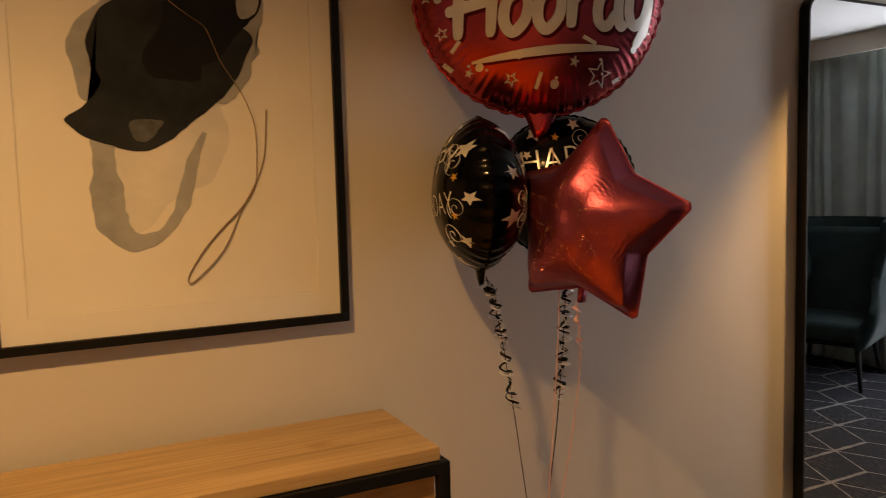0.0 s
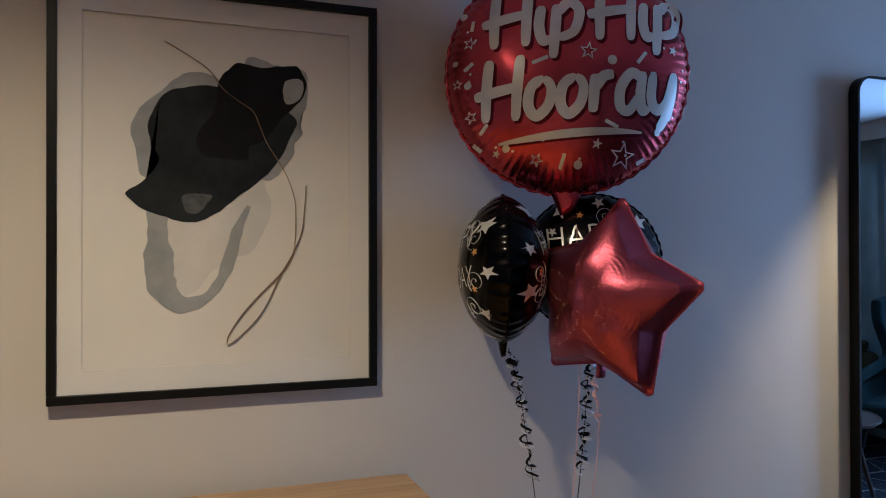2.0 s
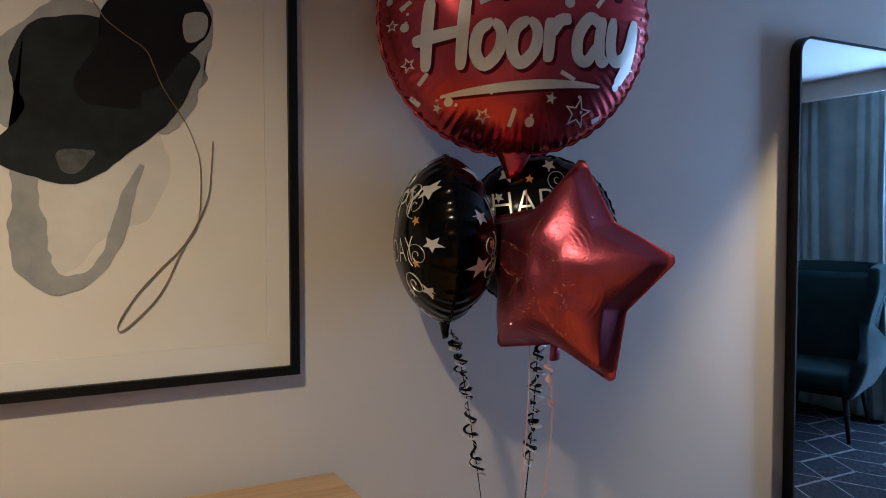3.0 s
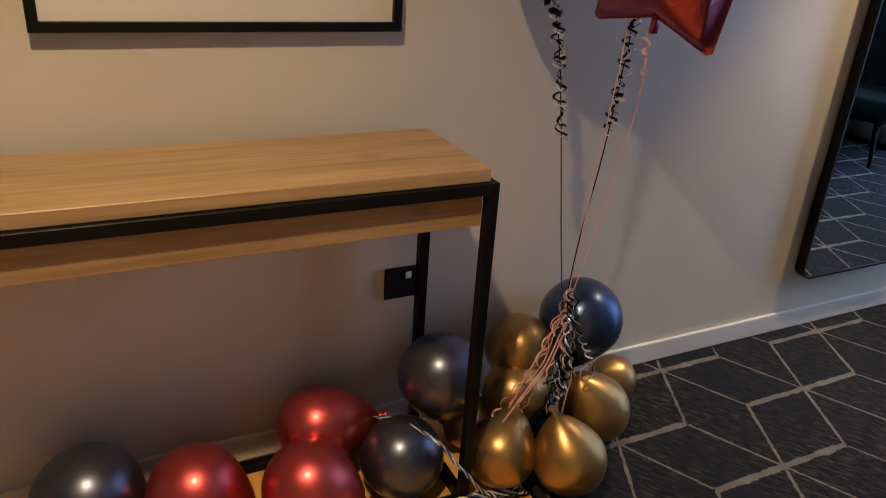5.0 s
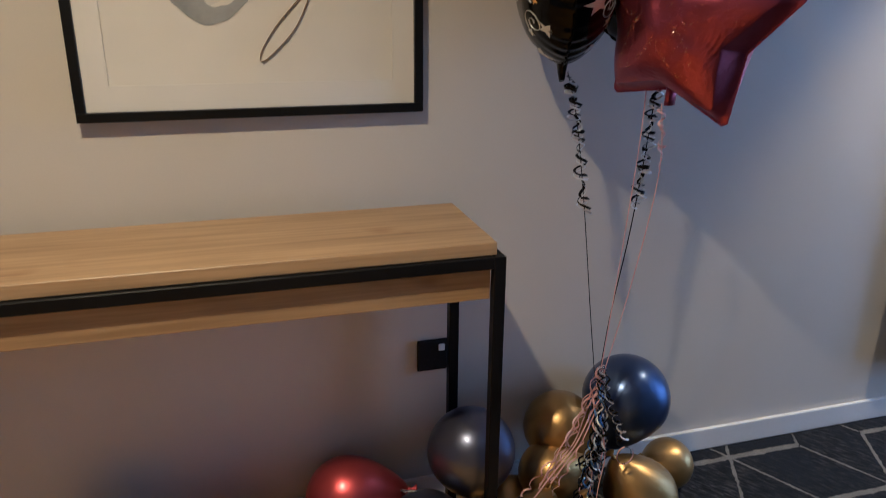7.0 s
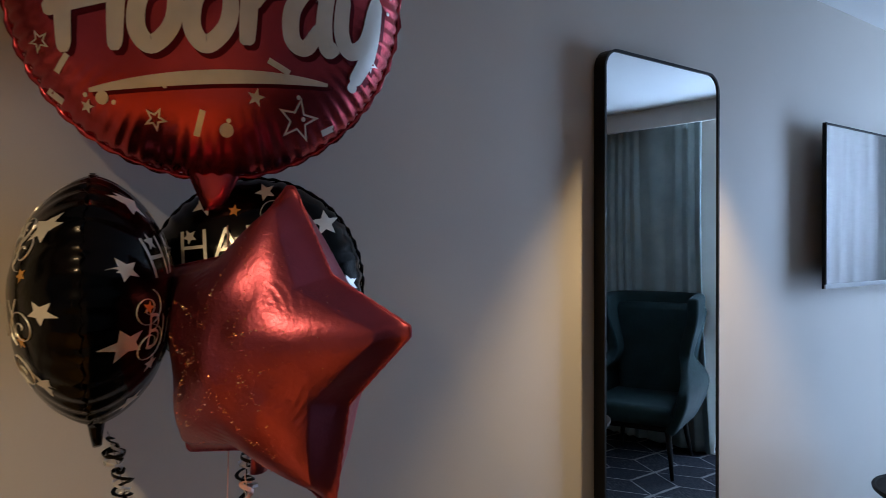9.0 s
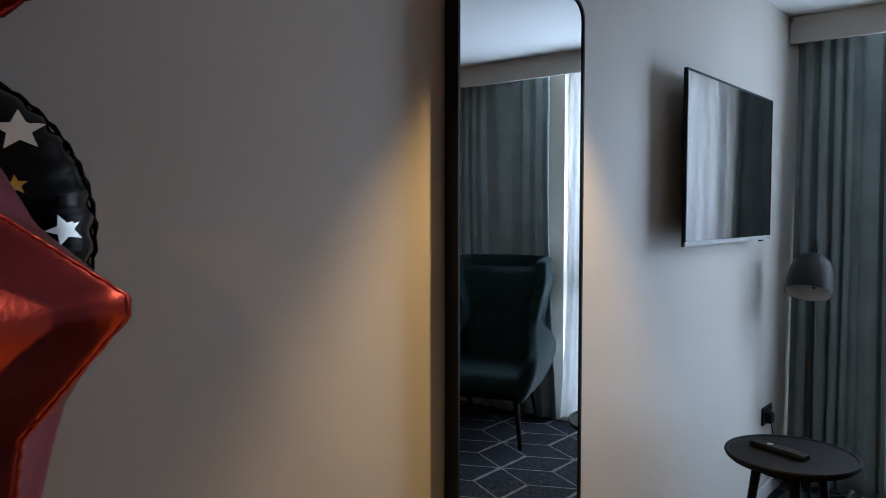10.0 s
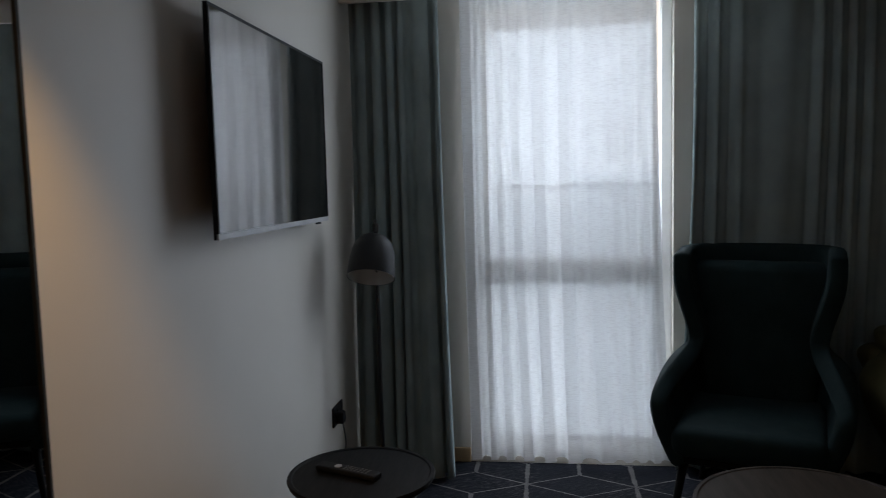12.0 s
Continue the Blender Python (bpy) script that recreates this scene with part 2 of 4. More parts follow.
def glass_material():
    m, t, b = shader("window_glass")
    b.inputs["Base Color"].default_value = (0.96, 0.98, 0.98, 1)
    b.inputs["Transmission Weight"].default_value = 1
    b.inputs["Roughness"].default_value = 0
    b.inputs["IOR"].default_value = 1.08
    return m


def screen_material():
    m, t, b = shader("screen_glass")
    b.inputs["Base Color"].default_value = (0.004, 0.004, 0.005, 1)
    b.inputs["Roughness"].default_value = 0.05
    b.inputs["Specular IOR Level"].default_value = 0.9
    b.inputs["IOR"].default_value = 2.0
    return m


silver, pane_glass, screen_glass = mirror_material(), glass_material(), screen_material()


def foil(name, colour, rough=0.2, crinkle=0.25, scale=22, metal=1.0):
    """Metallised film with shallow crinkles."""
    m, t, b = shader(name)
    v = coords(t)
    soft, fine = noise_of(t, v, scale, 3), noise_of(t, v, scale * 9, 2)
    dark = tuple(0.8 * c for c in colour)
    link(t, ramp(t, soft, [(0.3, dark), (0.7, colour)]), b.inputs["Base Color"])
    b.inputs["Metallic"].default_value = metal
    b.inputs["Roughness"].default_value = rough
    bump(t, b, mixed(t, 0.2, soft, fine), crinkle, 0.006)
    return m


red_foil = foil("red_foil", (0.54, 0.072, 0.090), 0.27, 0.12, 14, 0.97)
pink_foil = foil("pink_holographic_foil", (0.40, 0.082, 0.122), 0.36, 0.34, 20, 0.97)
black_foil = foil("black_foil", (0.016, 0.015, 0.015), 0.16, 0.2, 18)
silver_print = foil("silver_print", (0.78, 0.76, 0.70), 0.32, 0.08, 14, 0.55)
shade_print = foil("maroon_print", (0.12, 0.012, 0.02), 0.35, 0.08, 14)
gold_print = foil("gold_print", (0.75, 0.40, 0.09), 0.3, 0.1, 14, 0.6)


def latex_material(name, colour, rough=0.24):
    m, t, b = shader(name)
    v = coords(t, spread=5.0)
    soft, fine = noise_of(t, v, 14, 3), noise_of(t, v, 500, 2)
    link(t, ramp(t, soft, [(0.25, tuple(0.82 * c for c in colour)), (0.75, colour)]), b.inputs["Base Color"])
    b.inputs["Metallic"].default_value = 0.9
    b.inputs["Roughness"].default_value = rough
    b.inputs["Coat Weight"].default_value = 0.22
    b.inputs["Coat Roughness"].default_value = 0.16
    bump(t, b, fine, 0.04, 0.0005)
    return m


navy_latex = latex_material("navy_chrome_latex", (0.115, 0.125, 0.19), 0.33)
blue_latex = latex_material("blue_chrome_latex", (0.070, 0.105, 0.22), 0.29)
red_latex = latex_material("red_chrome_latex", (0.60, 0.095, 0.10), 0.36)
gold_latex = latex_material("gold_chrome_latex", (0.45, 0.28, 0.10), 0.35)
ribbon_black = foil("black_ribbon", (0.02, 0.02, 0.022), 0.3, 0.1)
ribbon_silver = foil("silver_ribbon", (0.7, 0.72, 0.76), 0.3, 0.1, 22, 0.4)
ribbon_pink = surface("pink_ribbon", (0.55, 0.30, 0.30), (0.68, 0.42, 0.40), 30, 0.35, grain=200, relief=0.02)
ribbon_blue = foil("blue_ribbon", (0.10, 0.2, 0.45), 0.3, 0.1)



def fleck_material():
    """Rainbow glints, one hue per fleck."""
    m, t, b = shader("holographic_fleck")
    g = t.nodes.new("ShaderNodeNewGeometry")
    link(t, ramp(t, g.outputs["Random Per Island"], [(0.0, (0.8, 0.10, 0.10)), (0.45, (1.0, 0.28, 0.12)), (0.7, (1.0, 0.62, 0.22)), (0.85, (0.9, 0.75, 0.6)), (1.0, (1.0, 0.30, 0.5))]), b.inputs["Base Color"])
    b.inputs["Metallic"].default_value = 0.5
    b.inputs["Roughness"].default_value = 0.2
    return m


fleck_foil = fleck_material()

# ---- builders ----


def mesh_of(name, bm, material, smooth=False):
    me = bpy.data.meshes.new(name)
    bmesh.ops.recalc_face_normals(bm, faces=bm.faces)
    bm.to_mesh(me)
    bm.free()
    me.materials.append(material)
    if smooth:
        me.polygons.foreach_set("use_smooth", [True] * len(me.polygons))
    return me


def part(name, bm, material, parent=None, label="", smooth=False):
    ob = new(name, mesh_of(name, bm, material, smooth))
    if parent:
        ob.parent = parent
    if label:
        ob["label"] = label
    return ob


def thing(name, place, label, category, group="", kind=""):
    e = new(name)
    e.empty_display_size = 0.1
    e.matrix_world = place if isinstance(place, Matrix) else Matrix.Translation(place)
    return tagged(e, label, category, group, kind)


def box(x0, x1, y0, y1, z0, z1, bevel=0.0, seg=2, bm=None):
    own = bmesh.new()
    vs = bmesh.ops.create_cube(own, size=1)["verts"]
    for v in vs:
        v.co = Vector(((x0 + x1) / 2 + v.co.x * (x1 - x0), (y0 + y1) / 2 + v.co.y * (y1 - y0), (z0 + z1) / 2 + v.co.z * (z1 - z0)))
    if bevel:
        bmesh.ops.bevel(own, geom=own.edges[:], offset=bevel, segments=seg, affect="EDGES", profile=0.5)
    return own


def joined(*bms):
    """Several bmeshes in one."""
    out = bmesh.new()
    for b in bms:
        me = bpy.data.meshes.new("joint")
        b.to_mesh(me)
        b.free()
        out.from_mesh(me)
        bpy.data.meshes.remove(me)
    return out


def lathe(profile, seg=32, axis=None, caps=True):
    """Revolve (radius, height) pairs about z; axis: a matrix to place it."""
    bm = bmesh.new()
    rings = []
    for r, z in profile:
        rings.append([bm.verts.new((r * math.cos(2 * math.pi * k / seg), r * math.sin(2 * math.pi * k / seg), z)) for k in range(seg)])
    for a, b in zip(rings, rings[1:]):
        for k in range(seg):
            bm.faces.new((a[k], a[(k + 1) % seg], b[(k + 1) % seg], b[k]))
    if caps:
        bm.faces.new(rings[0][::-1])
        bm.faces.new(rings[-1])
    if axis is not None:
        bm.transform(axis)
    return bm


def sweep(points, half_w, half_t, seg=6, closed=False):
    """A strip of elliptic section along points."""
    bm = bmesh.new()
    pts = [Vector(p) for p in points]
    rings, side = [], None
    for i, p in enumerate(pts):
        d = (pts[min(i + 1, len(pts) - 1)] - pts[max(i - 1, 0)]).normalized()
        if side is None:
            side = d.cross(Vector((0, 0, 1)) if abs(d.z) < 0.9 else Vector((1, 0, 0))).normalized()
        side = (side - d * side.dot(d)).normalized()
        up = d.cross(side)
        rings.append([bm.verts.new(p + side * (half_w * math.cos(2 * math.pi * k / seg)) + up * (half_t * math.sin(2 * math.pi * k / seg))) for k in range(seg)])
    for a, b in zip(rings, rings[1:]):
        for k in range(seg):
            bm.faces.new((a[k], a[(k + 1) % seg], b[(k + 1) % seg], b[k]))
    bm.faces.new(rings[0][::-1])
    bm.faces.new(rings[-1])
    return bm


def spline(points, n=12, closed=False):
    """Catmull-Rom through points."""
    pts = [Vector(p) for p in points]
    out = []
    count = len(pts) if closed else len(pts) - 1
    for i in range(count):
        if closed:
            p0, p1, p2, p3 = (pts[(i + k) % len(pts)] for k in (-1, 0, 1, 2))
        else:
            p0, p1, p2, p3 = pts[max(i - 1, 0)], pts[i], pts[i + 1], pts[min(i + 2, len(pts) - 1)]
        for k in range(n):
            u = k / n
            out.append(0.5 * ((2 * p1) + (p2 - p0) * u + (2 * p0 - 5 * p1 + 4 * p2 - p3) * u * u + (3 * p1 - p0 - 3 * p2 + p3) * u ** 3))
    if not closed:
        out.append(pts[-1])
    return out


def structure(name, bm, material, label, category, smooth=False):
    return tagged(part(name, bm, material, smooth=smooth), label, category, kind="structure")


# ---- the room ----
WALL, CEIL, WINX, BACK, WEST = 2.015, 2.312, 5.58, -2.3, -2.2
WOOD = 1.33
structure("wall_north", box(WEST - 0.15, 7.0, WALL, WALL + 0.15, -0.1, CEIL + 0.1), wall_paint, "long greige painted plaster wall", "wall")
structure("wall_south", box(WEST - 0.15, 7.0, BACK - 0.15, BACK, -0.1, CEIL + 0.1), wall_paint, "plain greige painted wall closing the room", "wall")
structure("wall_west", box(WEST - 0.15, WEST, BACK, WALL, -0.1, CEIL + 0.1), wall_paint, "plain greige painted wall behind the walk", "wall")
# assumed, unseen wall: added to bounce warm light under the table and onto the picture
structure("wall_hall_bounce", box(WEST, 1.28, -0.62, -0.47, -0.011, CEIL, 0.004, 1), wall_paint, "unseen greige wall across the hall, added to bounce light to the table", "wall")
GY0, GY1, HEAD = 0.525, 1.492, 2.262
structure("wall_east", joined(box(WINX, WINX + 0.16, GY1, WALL, -0.1, CEIL), box(WINX, WINX + 0.16, BACK, GY0, -0.1, CEIL),
                              box(WINX, WINX + 0.16, GY0, GY1, HEAD, CEIL), box(WINX, WINX + 0.16, GY0, GY1, -0.1, 0.03)),
          wall_paint, "greige window wall with a full-height opening", "wall")
structure("ceiling", box(WEST, WINX + 0.16, BACK, WALL, CEIL, CEIL + 0.1), ceiling_paint, "flat white painted ceiling", "ceiling")
structure("bulkhead", box(5.297, 5.318, BACK, WALL - 0.003, 2.18, CEIL - 0.002, 0.003, 1), wall_paint, "greige curtain pelmet board under the ceiling", "bulkhead")
structure("floor", box(WEST, WINX + 0.16, BACK, WALL, -0.1, -0.012), far_ground, "screed below the floor finishes", "floor")
carpet = structure("carpet", box(WOOD + 0.004, WINX, BACK, WALL, -0.012, 0.0), carpet_pile, "dark blue-grey carpet with pale irregular polygon lines", "carpet")
structure("floor_edge_strip", box(WOOD - 0.004, WOOD + 0.006, BACK, WALL, -0.011, 0.002, 0.001, 1), steel, "thin dark trim between planks and carpet", "trim")


def skirting(name, x0, x1, y0, y1, material, label):
    structure(name, box(x0, x1, y0, y1, 0.0, 0.072, 0.004, 2), material, label, "skirting")


skirting("baseboard_1", WEST, WINX - 0.002, WALL - 0.014, WALL - 0.0005, trim_paint, "pale grey painted skirting board along the wall")
skirting("baseboard_2", WINX - 0.014, WINX - 0.0005, GY1, WALL - 0.016, oak_skirt, "pale oak skirting beside the window")

# ---- window and what lies outside ----
window = thing("window_1", (WINX + 0.08, 0, 0), "tall white-framed window with a low transom", "window", kind="structure")


def frame_bar(name, y0, y1, z0, z1, x0=-0.03, x1=0.03):
    return part(name, box(x0, x1, y0, y1, z0, z1, 0.004, 1), aluminium, window)


frame_bar("jamb", GY0, GY0 + 0.05, 0.03, HEAD)
frame_bar("jamb", GY1 - 0.08, GY1, 0.03, HEAD)
frame_bar("head", GY0 + 0.05, GY1 - 0.08, 2.205, HEAD)
frame_bar("sill", GY0 + 0.05, GY1 - 0.08, 0.03, 0.08)
frame_bar("transom", GY0 + 0.05, GY1 - 0.08, 0.876, 0.998)
for z0, z1 in ((0.08, 0.876), (0.998, 2.205)):
    pane = part("pane", box(-0.004, 0.004, GY0 + 0.05, GY1 - 0.08, z0, z1), pane_glass, window, "clear glass pane")
    pane.visible_shadow = False


def tower(x, y, wide, deep, top, rows, cols, wall_m, label):
    t = thing("tower_block", (x, y, -30), label, "building")
    part("wall", box(0, deep, -wide / 2, wide / 2, 0, top, 0.05, 1), wall_m, t)
    part("roof", box(0.3, deep - 0.3, -wide / 2 + 0.3, wide / 2 - 0.3, top, top + 1.2, 0.05, 1), concrete, t)
    dw, dh = wide / cols, top / rows
    pane_me = mesh_of("window", box(-0.12, 0.05, -dw * 0.34, dw * 0.34, -dh * 0.3, dh * 0.3), dark_glass)
    for r in range(rows):
        for c in range(cols):
            w = new("window", pane_me)
            w.parent = t
            w.location = (0, -wide / 2 + (c + 0.5) * dw, (r + 0.5) * dh)
    return t


tower(75, -9, 15, 12, 31, 9, 6, blue_facade, "pale blue apartment block in the distance")
tower(95, 9, 17, 14, 28, 8, 6, concrete, "pale concrete office block in the distance")
tower(110, -32, 20, 14, 27, 8, 7, concrete, "pale concrete office block in the distance")
structure("ground", box(6.5, 900, -500, 500, -31, -30), far_ground, "grey ground far below the window", "ground")

def sky_backdrop():
    m, t, b = shader("bright_overcast_sky")
    b.inputs["Base Color"].default_value = (0, 0, 0, 1)
    v = coords(t, (0.004, 0.004, 0.008))
    link(t, ramp(t, noise_of(t, v, 1.0), [(0.3, (0.80, 0.88, 1.0)), (0.7, (1.0, 1.0, 1.0))]), b.inputs["Emission Color"])
    b.inputs["Emission Strength"].default_value = 2.2
    structure("backdrop", box(800, 801, -600, 600, -31, 500), m, "bright white overcast sky beyond the buildings", "backdrop")


sky_backdrop()

# ---- curtains ----


def curtain(name, y0, y1, x, top, low, folds, amp, material, label, seed, thick=0.003, flare=0.0, sway=0.0, wrap=0.25, hem=0.006):
    rng = random.Random(seed)
    ph = [rng.uniform(0, 6.28) for _ in range(4)]
    nu, nv = int(folds * 14), 30
    bm = bmesh.new()
    grid = []
    for j in range(nv + 1):
        v = j / nv
        row = []
        for i in range(nu + 1):
            u = i / nu
            s = u + 0.045 * math.sin(2 * math.pi * 1.7 * u + ph[0]) + 0.022 * math.sin(15 * u + ph[1] + 0.8 * v)
            a = amp * (0.5 + 0.5 * v) * (0.62 + 0.5 * math.sin(7 * u + ph[2]) * math.sin(3.1 * u + ph[3]))
            w = math.sin(2 * math.pi * folds * s + 0.35 * math.sin(3 * v + ph[3]))
            w = w * 0.85 + 0.25 * math.sin(4 * math.pi * folds * s + ph[1])
            cx = x + a * w - flare * v * v + 0.006 * math.sin(7 * v + 8 * u)
            cy = y0 + (y1 - y0) * u + sway * v * v * (0.3 + 0.7 * u) + wrap * a * math.sin(4 * math.pi * folds * s)
            z = top + (low - top) * v + (hem * (0.6 + 0.4 * w) if j == nv else 0)
            row.append(bm.verts.new((cx, cy, z)))
        grid.append(row)
    for a, b in zip(grid, grid[1:]):
        for k in range(nu):
            bm.faces.new((a[k], a[k + 1], b[k + 1], b[k]))
    ob = part(name, bm, material, smooth=True)
    tagged(ob, label, name.replace("_", " "))
    if thick:
        sol = ob.modifiers.new("cloth", "SOLIDIFY")
        sol.thickness = thick
    return ob


LABEL = "heavy grey-green curtain in folds"
curtain("curtain", 2.004, 1.592, 5.43, 2.25, 0.012, 6, 0.052, curtain_cloth, LABEL + ", gathered beside the television wall", 3, flare=0.085, sway=-0.04)
curtain("curtain", -0.70, 0.448, 5.525, 2.25, 0.012, 10, 0.030, curtain_cloth, LABEL + ", behind the green armchair", 8, flare=0.0, sway=0.085)
curtain("sheer_curtain", 1.500, 0.606, 5.545, 2.25, 0.02, 9, 0.034, voile, "translucent white voile curtain over the window", 5, thick=0, sway=-0.08, wrap=0.35, hem=0.014).visible_shadow = False

# ---- mirror ----


def rounded(w, h, r, n=8):
    out = []
    for cx, cz, a0 in ((w / 2 - r, h / 2 - r, 0), (-w / 2 + r, h / 2 - r, 90), (-w / 2 + r, -h / 2 + r, 180), (w / 2 - r, -h / 2 + r, 270)):
        for k in range(n + 1):
            a = radians(a0 + 90 * k / n)
            out.append((cx + r * math.cos(a), cz + r * math.sin(a)))
    return out


def ring_prism(outer, inner, y0, y1):
    bm = bmesh.new()
    loops = [[bm.verts.new((x, y, z)) for x, z in loop] for loop, y in ((outer, y0), (outer, y1), (inner, y1), (inner, y0))]
    n = len(outer)
    for a, b in zip(loops, loops[1:] + loops[:1]):
        for k in range(n):
            bm.faces.new((a[k], a[(k + 1) % n], b[(k + 1) % n], b[k]))
    return bm


def plate(loop, y0, y1):
    bm = bmesh.new()
    a, b = [[bm.verts.new((x, y, z)) for x, z in loop] for y in (y0, y1)]
    bm.faces.new(a)
    bm.faces.new(b[::-1])
    for k in range(len(loop)):
        bm.faces.new((a[k], a[(k + 1) % len(loop)], b[(k + 1) % len(loop)], b[k]))
    return bm


MW, MH = 0.546, 1.710
mirror = thing("wall_mirror", (2.888, 1.970, 1.068), "tall wall mirror with a thin black rounded metal frame", "mirror")
part("mirror_frame", ring_prism(rounded(MW, MH, 0.055), rounded(MW - 0.014, MH - 0.014, 0.048), 0.0, 0.036), black_frame, mirror)
part("mirror_glass", plate(rounded(MW - 0.0145, MH - 0.0145, 0.048), 0.004, 0.008), silver, mirror, "clear silvered glass")
part("mirror_back", plate(rounded(MW - 0.05, MH - 0.05, 0.04), 0.012, 0.0445), black_frame, mirror)

# ---- framed picture ----
AX0, AX1, AZ0, AZ1 = 0.379, 1.088, 1.055, 1.962
ACX, ACZ = (AX0 + AX1) / 2, (AZ0 + AZ1) / 2
picture = thing("framed_picture", (ACX, 1.985, ACZ), "abstract black and grey ink wash print in a black frame", "picture")
w2, h2 = (AX1 - AX0) / 2, (AZ1 - AZ0) / 2
FB = 0.019
for nm, dims in (("frame_rail", (-w2, w2, h2 - FB, h2)), ("frame_rail", (-w2, w2, -h2, -h2 + FB)),
                 ("frame_stile", (-w2, -w2 + FB, -h2 + FB, h2 - FB)), ("frame_stile", (w2 - FB, w2, -h2 + FB, h2 - FB))):
    part(nm, box(dims[0], dims[1], 0, 0.0295, dims[2], dims[3], 0.0015, 1), black_frame, picture)
part("mount", ring_prism([(w2 - FB, h2 - FB), (-w2 + FB, h2 - FB), (-w2 + FB, -h2 + FB), (w2 - FB, -h2 + FB)],
                         [(w2 - 0.066, h2 - 0.07), (-w2 + 0.066, h2 - 0.07), (-w2 + 0.066, -h2 + 0.07), (w2 - 0.066, -h2 + 0.07)], 0.012, 0.016), mount_board, picture, "off-white bevelled mount")
part("print", box(-w2 + FB, w2 - FB, 0.018, 0.022, -h2 + FB, h2 - FB), paper, picture, "cream art paper")


def blot(name, pts, layer, material, rough_edge, seed):
    """A flat wash of ink with a wavering outline; pts as shares of the sheet from its top left."""
    loop = spline([(x, y, 0) for x, y in pts], 9, closed=True)
    bm = bmesh.new()
    vs = []
    for i, p in enumerate(loop):
        q = Vector((p.x * 9, p.y * 9, seed))
        x = p.x + rough_edge * noise.noise(q * 1.6) + 0.4 * rough_edge * noise.noise(q * 6)
        z = p.y + rough_edge * noise.noise(q * 1.6 + Vector((7, 3, 1))) + 0.4 * rough_edge * noise.noise(q * 6 + Vector((2, 9, 4)))
        vs.append(bm.verts.new((-w2 + x * 2 * w2, 0.018 - 0.0004 * layer, h2 - z * 2 * h2)))
    f = bm.faces.new(vs)
    bmesh.ops.triangulate(bm, faces=[f])
    return part(name, bm, material, picture)


blot("grey_wash", [(.33, .54), (.45, .50), (.60, .46), (.64, .49), (.652, .54), (.627, .59), (.596, .64), (.535, .66), (.465, .69), (.417, .74), (.36, .757), (.31, .76), (.30, .66)], 1, wash_pale, 0.006, 1.0)
blot("grey_wash", [(.228, .35), (.255, .30), (.30, .265), (.35, .225), (.40, .205), (.482, .215), (.50, .30), (.40, .42), (.34, .46), (.263, .461), (.24, .40)], 2, wash_grey, 0.006, 2.0)
blot("grey_wash", [(.566, .172), (.634, .158), (.69, .175), (.76, .185), (.767, .24), (.751, .28), (.738, .313), (.748, .338), (.718, .365), (.722, .39), (.683, .432), (.64, .46), (.60, .43), (.60, .3)], 3, wash_grey, 0.010, 4.0)
blot("ink_blot", [(.276, .345), (.295, .295), (.332, .259), (.423, .233), (.50, .235), (.61, .26), (.73, .305), (.705, .365), (.666, .424), (.60, .472), (.52, .525), (.425, .572), (.32, .561), (.262, .54), (.214, .512), (.222, .495), (.275, .462), (.308, .425), (.29, .385)], 4, ink, 0.006, 5.0)
blot("ink_blot", [(.485, .215), (.515, .19), (.552, .172), (.634, .177), (.70, .172), (.735, .17), (.763, .211), (.745, .254), (.697, .298), (.624, .363), (.579, .378), (.569, .411), (.50, .415), (.444, .407), (.424, .36), (.475, .29)], 5, ink_deep, 0.006, 6.0)
blot("pale_eye", [(.696, .212), (.734, .198), (.756, .213), (.745, .247), (.707, .267), (.69, .25)], 6, wash_grey, 0.006, 7.0)
blot("pale_bloom", [(.385, .515), (.44, .502), (.47, .511), (.45, .533), (.41, .548), (.382, .538)], 6, bloom_grey, 0.010, 8.0)


def brush_stroke(pts):
    """A wash stroke of varying width: (x, y, half width) in shares of the sheet."""
    mid = spline(pts, 12)
    bm = bmesh.new()
    rows = []
    for i, p in enumerate(mid):
        d = mid[min(i + 1, len(mid) - 1)] - mid[max(i - 1, 0)]
        d = Vector((d.x * w2, d.y * h2)).normalized()
        wob = 1 + 0.3 * noise.noise((p.x * 30, p.y * 30, 1.0))
        x, z, hw = -w2 + p.x * 2 * w2, h2 - p.y * 2 * h2, p.z * wob
        rows.append((bm.verts.new((x + d.y * hw, 0.0168, z + d.x * hw)), bm.verts.new((x - d.y * hw, 0.0168, z - d.x * hw))))
    for (a, b), (c, d) in zip(rows, rows[1:]):
        bm.faces.new((a, b, d, c))
    return part("brush_stroke", bm, wash_grey, picture)


brush_stroke([(.305, .53, .018), (.305, .60, .024), (.309, .67, .027), (.315, .72, .028), (.342, .757, .024), (.38, .775, .017), (.446, .760, .012), (.496, .711, .012), (.525, .648, .014), (.545, .59, .011), (.58, .53, .004)])


def drawn_line(pts):
    loop = spline([(-w2 + x * 2 * w2, 0.0145, h2 - y * 2 * h2) for x, y in pts], 10)
    return part("drawn_line", sweep(loop, 0.0026, 0.0008, 6), line_brown, picture)


drawn_line([(.327, .134), (.403, .167), (.462, .199), (.497, .238), (.548, .268), (.593, .292), (.615, .33), (.638, .372), (.687, .432), (.712, .475), (.727, .52), (.728, .59), (.718, .655), (.675, .705), (.612, .755), (.556, .805), (.514, .858), (.527, .872), (.617, .803), (.679, .705), (.718, .652), (.748, .595), (.757, .54), (.763, .475)])

